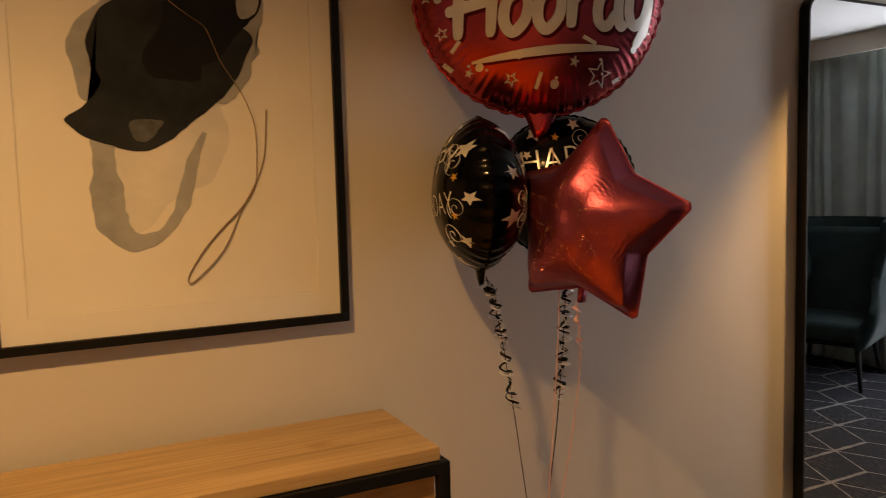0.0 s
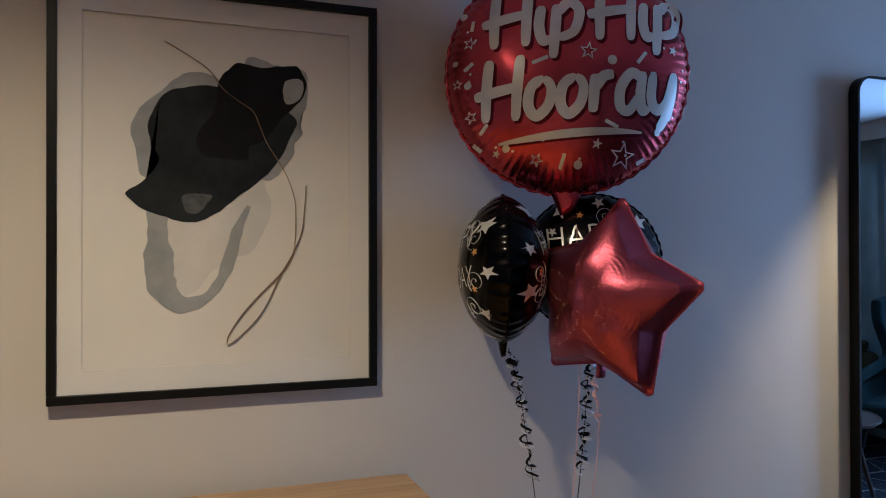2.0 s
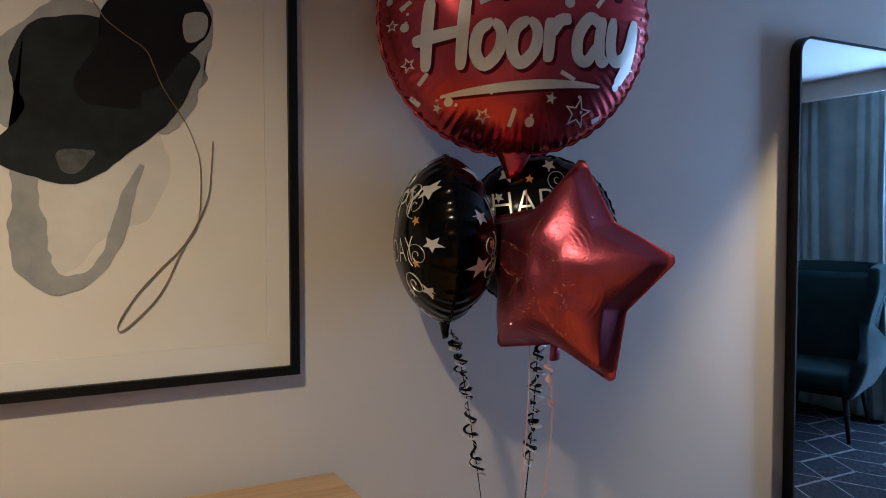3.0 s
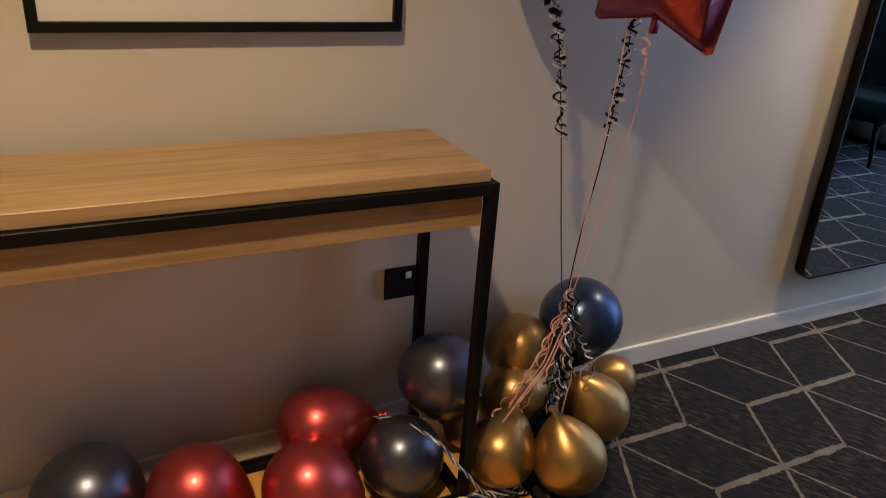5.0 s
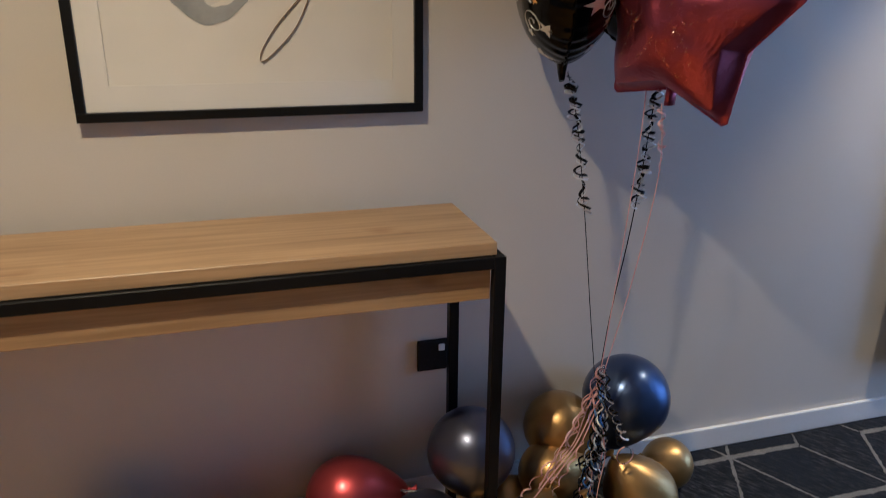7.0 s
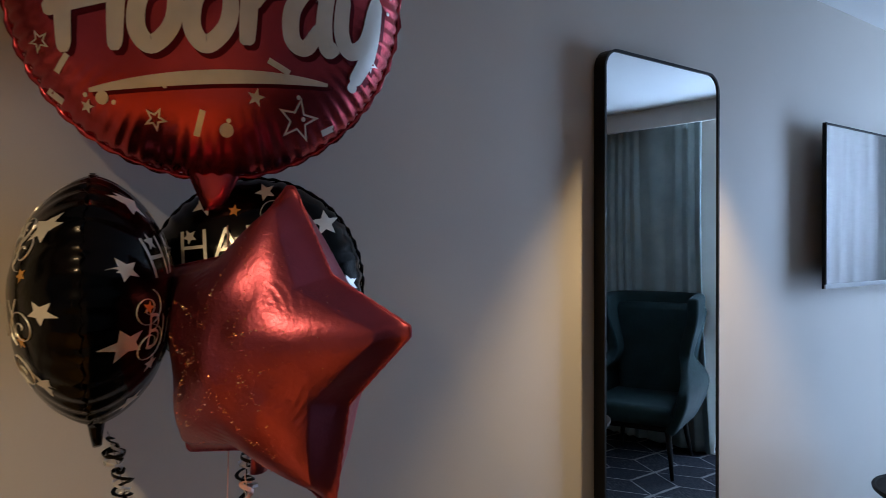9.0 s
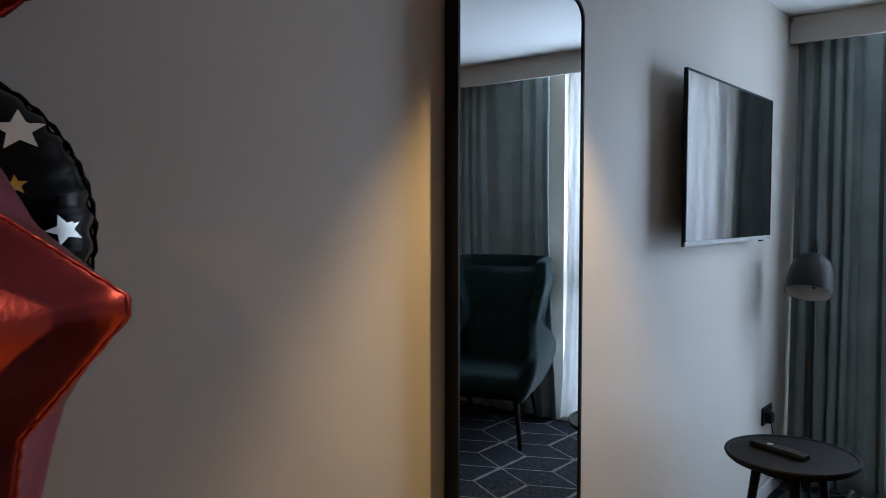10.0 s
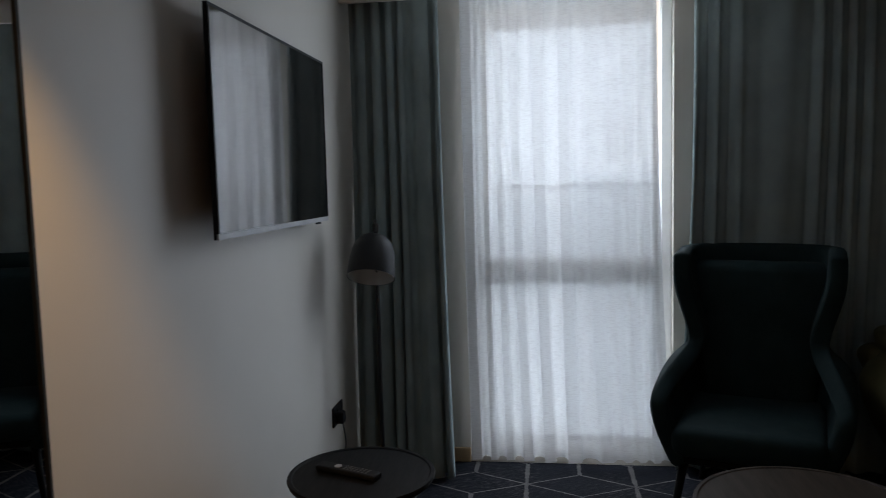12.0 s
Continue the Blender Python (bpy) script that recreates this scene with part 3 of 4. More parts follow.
# ---- console table ----
TX0, TX1, TY0, TY1 = -0.042, 1.168, 1.653, 1.972
table = thing("console_table", (0, 0, 0), "oak-topped console table on a black square-tube steel frame", "console table")
part("tabletop", box(TX0 + 0.012, TX1 - 0.016, TY0 + 0.012, TY1 - 0.008, 0.818, 0.845, 0.0015, 1), oak_top, table, "pale oak veneer top")
S = 0.024
for y in (TY0, TY1 - S):
    part("top_rail", box(TX0 + S, TX1 - S, y, y + S, 0.793, 0.8175, 0.0015, 1), steel, table)
    part("floor_rail", box(TX0 + S, TX1 - S, y, y + S, 0.0, S, 0.0015, 1), steel, table)
for x in (TX0, TX1 - S):
    part("end_rail", box(x, x + S, TY0 + S, TY1 - S, 0.793, 0.8175, 0.0015, 1), steel, table)
    part("end_floor_rail", box(x, x + S, TY0 + S, TY1 - S, 0.0, S, 0.0015, 1), steel, table)
    for y in (TY0, TY1 - S):
        part("leg", box(x, x + S, y, y + S, 0.0, 0.8175, 0.0015, 1), steel, table)
part("apron_box", box(TX0 + S + 0.001, TX1 - S - 0.001, TY0 + 0.022, TY1 - S - 0.001, 0.722, 0.7925, 0.001, 1), oak_top, table, "oak drawer box under the frame")

# ---- wall sockets ----


def socket(x, z, plug):
    s = thing("wall_socket", (x, WALL, z), ("black double wall socket with a plug and cable" if plug else "black single wall socket with a pale switch"), "socket")
    half = 0.073 if plug else 0.043
    part("plate", box(-half, half, -0.009, -0.0002, -0.043, 0.043, 0.004, 2), black_plastic, s)
    for cx in ((-0.036, 0.036) if plug else (0.0,)):
        part("rocker", box(cx - 0.008 + 0.02, cx + 0.008 + 0.02, -0.0115, -0.0085, 0.012, 0.03, 0.001, 1), white_plastic if not plug else black_plastic, s)
        for dx, dz, hw, hh in ((0, 0.014, 0.002, 0.004), (-0.011, -0.012, 0.003, 0.002), (0.011, -0.012, 0.003, 0.002)):
            part("pin_slot", box(cx - 0.006 + dx - hw, cx - 0.006 + dx + hw, -0.0096, -0.0088, dz - hh, dz + hh), black_frame, s)
    if plug:
        part("plug", box(-0.055, -0.008, -0.045, -0.0095, -0.03, 0.02, 0.008, 2), black_plastic, s)
        part("cable", sweep(spline([(-0.03, -0.035, -0.03), (-0.03, -0.045, -0.12), (-0.025, -0.03, -0.22), (-0.01, -0.06, -0.3), (0.03, -0.18, -0.325), (0.05, -0.28, -0.325)], 8), 0.003, 0.003), black_plastic, s)
    return s


socket(1.121, 0.434, False)
socket(5.045, 0.402, True)

# ---- television ----
tv = thing("television", (4.292, 1.941, 1.544), "slim black flat-screen television mounted on the wall", "television")
TW, TH = 0.487, 0.298
part("body", box(-TW, TW, 0.004, 0.013, -TH, TH, 0.003, 2), black_plastic, tv)
part("back_bulge", box(-TW * 0.7, TW * 0.7, 0.0135, 0.055, -TH * 0.85, TH * 0.35, 0.012, 2), black_plastic, tv)
part("bracket", box(-0.2, 0.2, 0.0555, 0.0735, -0.1, 0.1, 0.002, 1), steel, tv)
for nm, d in (("bezel", (-TW, TW, TH - 0.008, TH)), ("lower_bezel", (-TW, TW, -TH, -TH + 0.016)), ("bezel", (-TW, -TW + 0.008, -TH + 0.016, TH - 0.008)), ("bezel", (TW - 0.008, TW, -TH + 0.016, TH - 0.008))):
    part(nm, box(d[0], d[1], -0.002, 0.0038, d[2], d[3], 0.001, 1), grey_plastic if nm == "lower_bezel" else black_plastic, tv)
part("screen", box(-TW + 0.0085, TW - 0.0085, 0.0, 0.0036, -TH + 0.0165, TH - 0.0085), screen_glass, tv, "glossy black switched-off screen")
part("sensor", box(0.36, 0.40, 0.0, 0.012, -TH - 0.008, -TH - 0.0002, 0.002, 1), black_plastic, tv)

# ---- side table, remote, lamp ----


def tapered(a, b, r0, r1, seg=12):
    a, b = Vector(a), Vector(b)
    q = (b - a).to_track_quat("Z", "Y").to_matrix().to_4x4()
    return lathe([(r0, 0), (r1, (b - a).length)], seg, Matrix.Translation(a) @ q)


def round_table(name, x, y, r, top, legs, material, label, spin):
    t = thing(name, (x, y, 0), label, "table")
    part("tabletop", lathe([(r - 0.016, top - 0.026), (r - 0.004, top - 0.016), (r, top - 0.005), (r - 0.002, top), (r - 0.012, top), (r - 0.016, top - 0.003), (0.002, top - 0.003)], 64), material, t, smooth=False)
    part("under_rail", lathe([(r * 0.55, top - 0.06), (r * 0.6, top - 0.0265)], 40), material, t)
    for k in range(legs):
        a = 2 * math.pi * k / legs + spin
        part("leg", tapered((r * 0.86 * math.cos(a), r * 0.86 * math.sin(a), 0.0), (r * 0.52 * math.cos(a), r * 0.52 * math.sin(a), top - 0.03), 0.010, 0.018), material, t, smooth=True)
    return t


round_table("side_table", 4.085, 1.662, 0.217, 0.535, 3, dark_wood, "small round black-stained wooden side table", radians(200))
round_table("coffee_table", 4.138, 0.385, 0.32, 0.445, 4, brown_wood, "low round dark brown wooden coffee table", radians(45))

remote = thing("remote_control", pose(4.075, 1.70, 0.533, 0, 0, -111), "slim black remote control lying on the side table", "remote control")
part("case", box(-0.105, 0.105, -0.022, 0.022, 0.0, 0.017, 0.005, 2), black_plastic, remote)
for i in range(7):
    for j in range(3):
        part("button", box(-0.012 + i * 0.013, -0.005 + i * 0.013, -0.014 + j * 0.011, -0.007 + j * 0.011, 0.0172, 0.0188, 0.0006, 1), button_grey, remote)
part("dial", lathe([(0.011, 0.0172), (0.0105, 0.0195), (0.003, 0.0198)], 20, Matrix.Translation((-0.035, 0, 0))), grey_plastic, remote)

LX, LY = 5.0, 1.823
floor_lamp = thing("floor_lamp", (LX, LY, 0), "black floor lamp with a small dome shade", "lamp")
part("base", lathe([(0.13, 0), (0.13, 0.012), (0.125, 0.016), (0.02, 0.018)], 40, Matrix.Translation((0.07, 0, 0))), lamp_black, floor_lamp)
part("pole", lathe([(0.009, 0.0185), (0.009, 1.195)], 14, Matrix.Translation((0.07, 0, 0))), lamp_black, floor_lamp, smooth=True)
part("joint", lathe([(0.012, 0), (0.014, 0.008), (0.014, 0.03), (0.010, 0.036)], 16, Matrix.Translation((0.07, 0, 1.18))), lamp_black, floor_lamp, smooth=True)
prof = [(0.098, -0.19), (0.098, -0.17), (0.096, -0.125), (0.090, -0.08), (0.078, -0.042), (0.052, -0.014), (0.022, -0.002), (0.0095, 0.0)]
inner = [(r - 0.004, z - (0.004 if k else 0)) for k, (r, z) in enumerate(prof)]
tilt = pose(0.04, 0, 1.170, 0, 27, 0)
shade = part("shade", lathe(prof, 48, tilt, caps=False), lamp_black, floor_lamp, "black domed metal shade, tilted", smooth=True)
part("shade_lining", lathe(inner, 48, tilt, caps=False), lamp_white, shade, "white inner lining", smooth=True)
part("bulb_holder", lathe([(0.02, -0.10), (0.022, -0.02)], 16, tilt), lamp_white, shade)
part("stem", lathe([(0.005, 0.0), (0.005, 0.055), (0.007, 0.06), (0.004, 0.068)], 12, tilt), lamp_black, shade, smooth=True)

# ---- armchairs ----


def armchair(place, material, label, back_top, wing):
    c = thing("armchair", place, label, "armchair")

    def shell_point(u, v):
        z = 0.29 + (back_top - 0.012 - 0.29) * v
        low = max(0.0, min(1.0, (0.67 - z) / 0.13))
        low = low * low * (3 - 2 * low)
        up = max(0.0, min(1.0, (z - 0.67) / max(0.01, back_top - 0.12 - 0.67)))
        up = up * up * (3 - 2 * up)
        half = low * (0.25 + 0.095 * math.sin(math.pi / 2 * min(1.0, (z - 0.29) / 0.27))) + (1 - low) * (0.235 + wing * up)
        crop = max(0.0, (abs(u) - 0.45) / 0.55) ** 2 * max(0.0, (v - 0.8) / 0.2)
        reach = 0.44 * low + (1 - low) * (0.03 + 0.04 * up)
        s = abs(u)
        side = 1 if u > 0 else -1
        lean = 0.16 * (z - 0.3)
        if s < 0.5:
            a = s / 0.5 * math.pi / 2
            return Vector((-0.30 - lean + 0.15 * (1 - math.cos(a)), side * half * math.sin(a) ** 0.8, z))
        k = (s - 0.5) / 0.5
        return Vector((-0.15 - lean * (1 - k) + reach * k, side * half * (1 - 0.06 * k * k * low), z - 0.03 * k * k * low - 0.02 * crop))

    bm = bmesh.new()
    nu, nv = 40, 22
    g = [[bm.verts.new(shell_point(-1 + 2 * i / nu, j / nv)) for i in range(nu + 1)] for j in range(nv + 1)]
    for a, b in zip(g, g[1:]):
        for k in range(nu):
            bm.faces.new((a[k], a[k + 1], b[k + 1], b[k]))
    sh = part("shell", bm, material, c, smooth=True)
    so = sh.modifiers.new("padding", "SOLIDIFY")
    so.thickness, so.offset = 0.07, 0
    bv = sh.modifiers.new("soft_edge", "SUBSURF")
    bv.levels = bv.render_levels = 1
    part("seat_cushion", box(-0.27, 0.33, -0.27, 0.27, 0.31, 0.43, 0.045, 4), material, c, smooth=True)
    pad = box(-0.37, -0.215, -0.30, 0.30, 0.43, back_top - 0.012, 0.055, 4)
    for q in pad.verts:
        k = max(0.0, min(1.0, (q.co.z - 0.62) / (back_top - 0.68)))
        q.co.y *= 0.76 + 0.31 * k * k * (3 - 2 * k)
    bc = part("back_cushion", pad, material, c, smooth=True)
    bc.rotation_euler = (0, radians(-7), 0)
    bc.location = (0.07, 0, -0.03)
    part("seat_frame", box(-0.26, 0.28, -0.24, 0.24, 0.275, 0.309, 0.008, 1), dark_wood, c)
    for sx, sy in ((0.24, 0.23), (0.24, -0.23), (-0.24, 0.2), (-0.24, -0.2)):
        part("leg", tapered((sx * 1.24, sy * 1.18, 0.0), (sx, sy, 0.276), 0.011, 0.02), dark_wood, c, smooth=True)
    return c


armchair(pose(5.085, 0.295, 0, 0, 0, 180 - 19), chair_velvet, "dark green velvet wingback armchair by the window", 1.09, 0.06)
armchair(pose(4.98, -0.53, 0, 0, 0, 180 + 8), olive_velvet, "olive fabric tub armchair beside the curtain", 0.76, 0.03)

# ---- latex balloons on the floor ----


def latex(place, r, neck, material, label, stretch=1.12):
    n = Vector(neck).normalized()
    r *= 1.04
    b = thing("latex_balloon", Matrix.Translation(place) @ n.to_track_quat("Z", "Y").to_matrix().to_4x4(), label, "balloon", "latex balloons on the floor")
    prof = []
    for k in range(25):
        a = math.pi * k / 24
        z = -math.cos(a)
        rr = math.sin(a)
        if z > 0:
            rr *= 1 - 0.30 * z * z
            z = z * (stretch + 0.14 * z ** 3)
        prof.append((max(0.004, r * rr), r * z))
    tip = prof[-1][1]
    part("skin", lathe(prof, 40), material, b, smooth=True)
    part("knot", lathe([(0.005, tip - 0.004), (0.007, tip + 0.004), (0.0045, tip + 0.008), (0.006, tip + 0.013), (0.012, tip + 0.02), (0.010, tip + 0.021)], 14), material, b, smooth=True)
    return b


NAVY, RED, GOLD = "shiny navy chrome latex balloon", "shiny red chrome latex balloon", "shiny gold chrome latex balloon"
latex((0.360, 1.868, 0.113), 0.112, (0.6, -0.25, -0.5), navy_latex, NAVY + " lying under the table", 1.08)
latex((0.570, 1.812, 0.104), 0.103, (0.8, -0.15, -0.42), red_latex, RED + " lying under the table")
latex((0.803, 1.740, 0.104), 0.103, (0.8, -0.15, -0.40), red_latex, RED + " lying under the table")
latex((0.868, 1.893, 0.142), 0.094, (0.9, -0.12, 0.02), red_latex, RED + " against the wall", 1.42)
latex((1.035, 1.762, 0.099), 0.097, (0.3, 0.5, -0.4), navy_latex, NAVY + " by the table leg", 1.05)
latex((1.172, 1.848, 0.245), 0.104, (0.15, 0.1, -1), navy_latex, NAVY + " behind the table leg", 1.15)
latex((1.432, 1.90, 0.238), 0.090, (0.4, -0.5, -0.5), gold_latex, GOLD + " against the wall")
latex((1.612, 1.885, 0.303), 0.110, (-0.35, -0.15, -0.9), blue_latex, "shiny blue chrome latex balloon on top of the bunch", 1.12)
latex((1.385, 1.83, 0.150), 0.083, (0.7, -0.2, 0.2), gold_latex, GOLD + " in the bunch")
latex((1.275, 1.700, 0.090), 0.086, (0.45, 0.25, 0.75), gold_latex, GOLD + " on the floor", 1.15)
latex((1.420, 1.614, 0.092), 0.089, (-0.25, 0.3, 0.85), gold_latex, GOLD + " on the floor", 1.16)
latex((1.598, 1.75, 0.100), 0.089, (-0.55, 0.15, 0.8), gold_latex, GOLD + " on the carpet", 1.3)
latex((1.763, 1.885, 0.070), 0.069, (-0.6, -0.1, 0.3), gold_latex, GOLD + ", smaller, on the carpet", 1.1)
latex((1.262, 1.845, 0.075), 0.066, (0.7, 0.2, 0.5), gold_latex, GOLD + " behind the table leg", 1.1)

# ---- foil balloons ----


def foil_height(s):
    """Half thickness of an inflated disc, s from the middle 0 to the seam 1."""
    return max(0.0, 1 - s ** 2.2) ** 0.62


def foil_disc(b, R, half, material, pleats, seed, neck=True, name="foil_skin"):
    """A round foil balloon in the x-z plane of b, front towards -y."""
    bm = bmesh.new()
    nr, na = 28, 420
    for sign in (-1, 1):
        rings = []
        for i in range(nr + 1):
            s = 1 - (1 - i / nr) ** 1.6
            ring = []
            for k in range(na):
                a = 2 * math.pi * k / na
                edge = max(0.0, (s - 0.6) / 0.4)
                wr = math.sin(pleats * a + 1.5 * math.sin(3 * a + seed)) * (0.6 + 0.4 * noise.noise((math.cos(a) * 3, math.sin(a) * 3, seed)))
                rad = R * s * (1 + 0.012 * wr * edge ** 3)
                h = half * foil_height(s) * (1 + 0.03 * noise.noise((3 * math.cos(a) * s, 3 * math.sin(a) * s, seed + sign))) + 0.0055 * R * wr * edge ** 2 * (1 - s) ** 0.35
                ring.append(bm.verts.new((rad * math.cos(a), sign * max(h, 0.0), rad * math.sin(a))))
            rings.append(ring)
        for p, q in zip(rings[1:], rings[2:]):
            for k in range(na):
                bm.faces.new((p[k], p[(k + 1) % na], q[(k + 1) % na], q[k]))
        bm.faces.new(rings[1])
        bmesh.ops.delete(bm, geom=rings[0], context="VERTS")
    bmesh.ops.remove_doubles(bm, verts=bm.verts[:], dist=0.0005)
    skin = part(name, bm, material, b, smooth=True)
    fl = bmesh.new()
    n = 150
    a0 = [fl.verts.new((R * 0.995 * math.cos(2 * math.pi * k / n), 0.0006 * math.sin(k * 2.4), R * 0.995 * math.sin(2 * math.pi * k / n))) for k in range(n)]
    a1 = [fl.verts.new((R * (1.022 + 0.008 * math.sin(k * 2.1)) * math.cos(2 * math.pi * k / n), 0.004 * math.sin(k * 1.9 + seed), R * (1.022 + 0.008 * math.sin(k * 2.1)) * math.sin(2 * math.pi * k / n))) for k in range(n)]
    for k in range(n):
        fl.faces.new((a0[k], a0[(k + 1) % n], a1[(k + 1) % n], a1[k]))
    so = part("seam", fl, material, b, smooth=True).modifiers.new("film", "SOLIDIFY")
    so.thickness = 0.0008
    if neck:
        nk = part("neck", sweep([(0, 0, -R * 0.9), (0, 0, -R * 1.0), (0.0, 0, -R * 1.1), (0.002, 0.002, -R * 1.2)], 0.010, 0.05 * R / 0.28, 10), material, b, smooth=True)
        for v in nk.data.vertices:
            k = max(0.0, min(1.0, (-v.co.z / R - 0.9) / 0.3))
            v.co.x *= 1.0 - 0.75 * k
            v.co.y *= 1.5 - 0.9 * k
    return skin


def on_disc(x, z, R, half, lift):
    s = min(0.985, math.hypot(x, z) / R)
    return Vector((x, -half * foil_height(s) - lift, z))


def print_on(b, bm, R, half, lift, material, name, label=""):
    """Lays a flat figure (x, z in y = 0) onto the front of a foil disc."""
    for _ in range(4):
        long = [e for e in bm.edges if e.calc_length() > 0.016]
        if not long:
            break
        bmesh.ops.subdivide_edges(bm, edges=long, cuts=1)
        bmesh.ops.triangulate(bm, faces=bm.faces[:])
    for v in bm.verts:
        v.co = on_disc(v.co.x, v.co.z, R, half, lift)
    return part(name, bm, material, b, label, smooth=True)


def letters(text, size, shear, bold, place, turn=0.0, stretch=1.0):
    cu = bpy.data.curves.new("letters", "FONT")
    cu.body, cu.size, cu.shear, cu.offset, cu.align_x, cu.resolution_u = text, size, shear, bold, "CENTER", 3
    ob = bpy.data.objects.new("letters", cu)
    scene.collection.objects.link(ob)
    me = bpy.data.meshes.new_from_object(ob.evaluated_get(bpy.context.evaluated_depsgraph_get()))
    bm = bmesh.new()
    bm.from_mesh(me)
    bpy.data.objects.remove(ob)
    bpy.data.curves.remove(cu)
    bpy.data.meshes.remove(me)
    bmesh.ops.remove_doubles(bm, verts=bm.verts[:], dist=1e-5)
    c, s = math.cos(turn), math.sin(turn)
    for v in bm.verts:
        x, y = v.co.x * stretch, v.co.y
        v.co = Vector((place[0] + x * c - y * s, 0, place[1] + x * s + y * c))
    return bm


def star_figure(x, z, r, inner=0.42, turn=0.0, hollow=0.0):
    bm = bmesh.new()
    out = [(x + (r if k % 2 == 0 else r * inner) * math.sin(math.pi * k / 5 + turn), z + (r if k % 2 == 0 else r * inner) * math.cos(math.pi * k / 5 + turn)) for k in range(10)]
    o = [bm.verts.new((p, 0, q)) for p, q in out]
    if hollow:
        i = [bm.verts.new((x + (p - x) * hollow, 0, z + (q - z) * hollow)) for p, q in out]
        for k in range(10):
            bm.faces.new((o[k], o[(k + 1) % 10], i[(k + 1) % 10], i[k]))
    else:
        c = bm.verts.new((x, 0, z))
        for k in range(10):
            bm.faces.new((o[k], o[(k + 1) % 10], c))
    return bm


def dash_figure(x, z, length, wide, turn):
    bm = bmesh.new()
    c, s = math.cos(turn), math.sin(turn)
    bm.faces.new([bm.verts.new((x + a * c - b * s, 0, z + a * s + b * c)) for a, b in ((-length / 2, -wide / 2), (length / 2, -wide / 2), (length / 2, wide / 2), (-length / 2, wide / 2))])
    return bm


def dot_figure(x, z, r):
    bm = bmesh.new()
    bm.faces.new([bm.verts.new((x + r * math.cos(0.5236 * k), 0, z + r * math.sin(0.5236 * k))) for k in range(12)])
    return bm


# the large red disc
R, H = 0.288, 0.122
hooray = thing("foil_balloon", pose(1.522, 1.843, 1.803, 0, 0, -23), "large round red foil balloon reading Hip Hip Hooray", "balloon", "helium foil balloons")
foil_disc(hooray, R, H, red_foil, 84, 2.0)

# brush lettering: strokes of each letter in a box one cap height tall, slanted afterwards
SCRIPT = {
    "H": (0.50, [[(0.06, 0.98), (0.04, 0.5), (0.05, 0.02)], [(0.42, 1.0), (0.40, 0.5), (0.40, 0.0)], [(-0.10, 0.42), (0.15, 0.47), (0.45, 0.52)]]),
    "i": (0.17, [[(0.06, 0.62), (0.04, 0.3), (0.09, 0.06), (0.17, 0.10)], [(0.08, 0.86), (0.085, 0.89)]]),
    "p": (0.40, [[(0.06, 0.62), (0.05, 0.2), (0.04, -0.22)], [(0.06, 0.45), (0.19, 0.64), (0.31, 0.50), (0.26, 0.18), (0.08, 0.08)]]),
    "o": (0.37, [[(0.20, 0.62), (0.06, 0.48), (0.04, 0.20), (0.14, 0.04), (0.27, 0.20), (0.29, 0.46), (0.20, 0.62)]]),
    "r": (0.31, [[(0.05, 0.62), (0.05, 0.3), (0.05, 0.04)], [(0.06, 0.40), (0.15, 0.58), (0.27, 0.60)]]),
    "a": (0.40, [[(0.30, 0.52), (0.17, 0.62), (0.05, 0.40), (0.06, 0.12), (0.17, 0.05), (0.28, 0.30)], [(0.31, 0.64), (0.29, 0.3), (0.33, 0.05), (0.40, 0.10)]]),
    "y": (0.40, [[(0.04, 0.64), (0.03, 0.25), (0.11, 0.06), (0.24, 0.18), (0.30, 0.62)], [(0.31, 0.64), (0.28, 0.1), (0.16, -0.25)]]),
    " ": (0.10, []),
}


def brush(text, cap, half, at, turn, wide):
    """One flat figure of brush strokes with swelling width and round ends, starting at a point."""
    bm = bmesh.new()
    pen = 0.0
    c, s_ = math.cos(turn), math.sin(turn)
    for ch in text:
        adv, strokes = SCRIPT[ch]
        for st in strokes:
            mid = spline([(pen + x, y, 0) for x, y in st], 8)
            ends = len(mid) - 1
            rows = []
            for i, p in enumerate(mid):
                d = mid[min(i + 1, ends)] - mid[max(i - 1, 0)]
                d = Vector((d.x * wide, d.y)).normalized()
                u = i / ends
                w = half * (0.82 + 0.22 * math.sin(2.6 * u + 0.5)) * min(1.0, 0.5 + 6 * u, 0.5 + 6 * (1 - u))
                pair = []
                for sg in (1, -1):
                    x = (p.x * wide + 0.10 * p.y) * cap - d.y * w * sg
                    y = p.y * cap + d.x * w * sg
                    pair.append(bm.verts.new((at[0] + x * c - y * s_, 0, at[1] + x * s_ + y * c)))
                rows.append(pair)
            for (p0, q0), (p1, q1) in zip(rows, rows[1:]):
                bm.faces.new((p0, q0, q1, p1))
        pen += adv
    return bm


for text, cap, at, st in (("Hip Hip", 0.150, (-0.186, 0.036), 1.36), ("Hooray", 0.146, (-0.205, -0.130), 1.34)):
    print_on(hooray, brush(text, cap, 0.0122, (at[0] + 0.006, at[1] - 0.006), 0.05, st), R, H, 0.0012, shade_print, "lettering_shadow", "dark maroon lettering shadow")
    print_on(hooray, brush(text, cap, 0.0118, at, 0.05, st), R, H, 0.0030, silver_print, "lettering", "silver brush lettering")


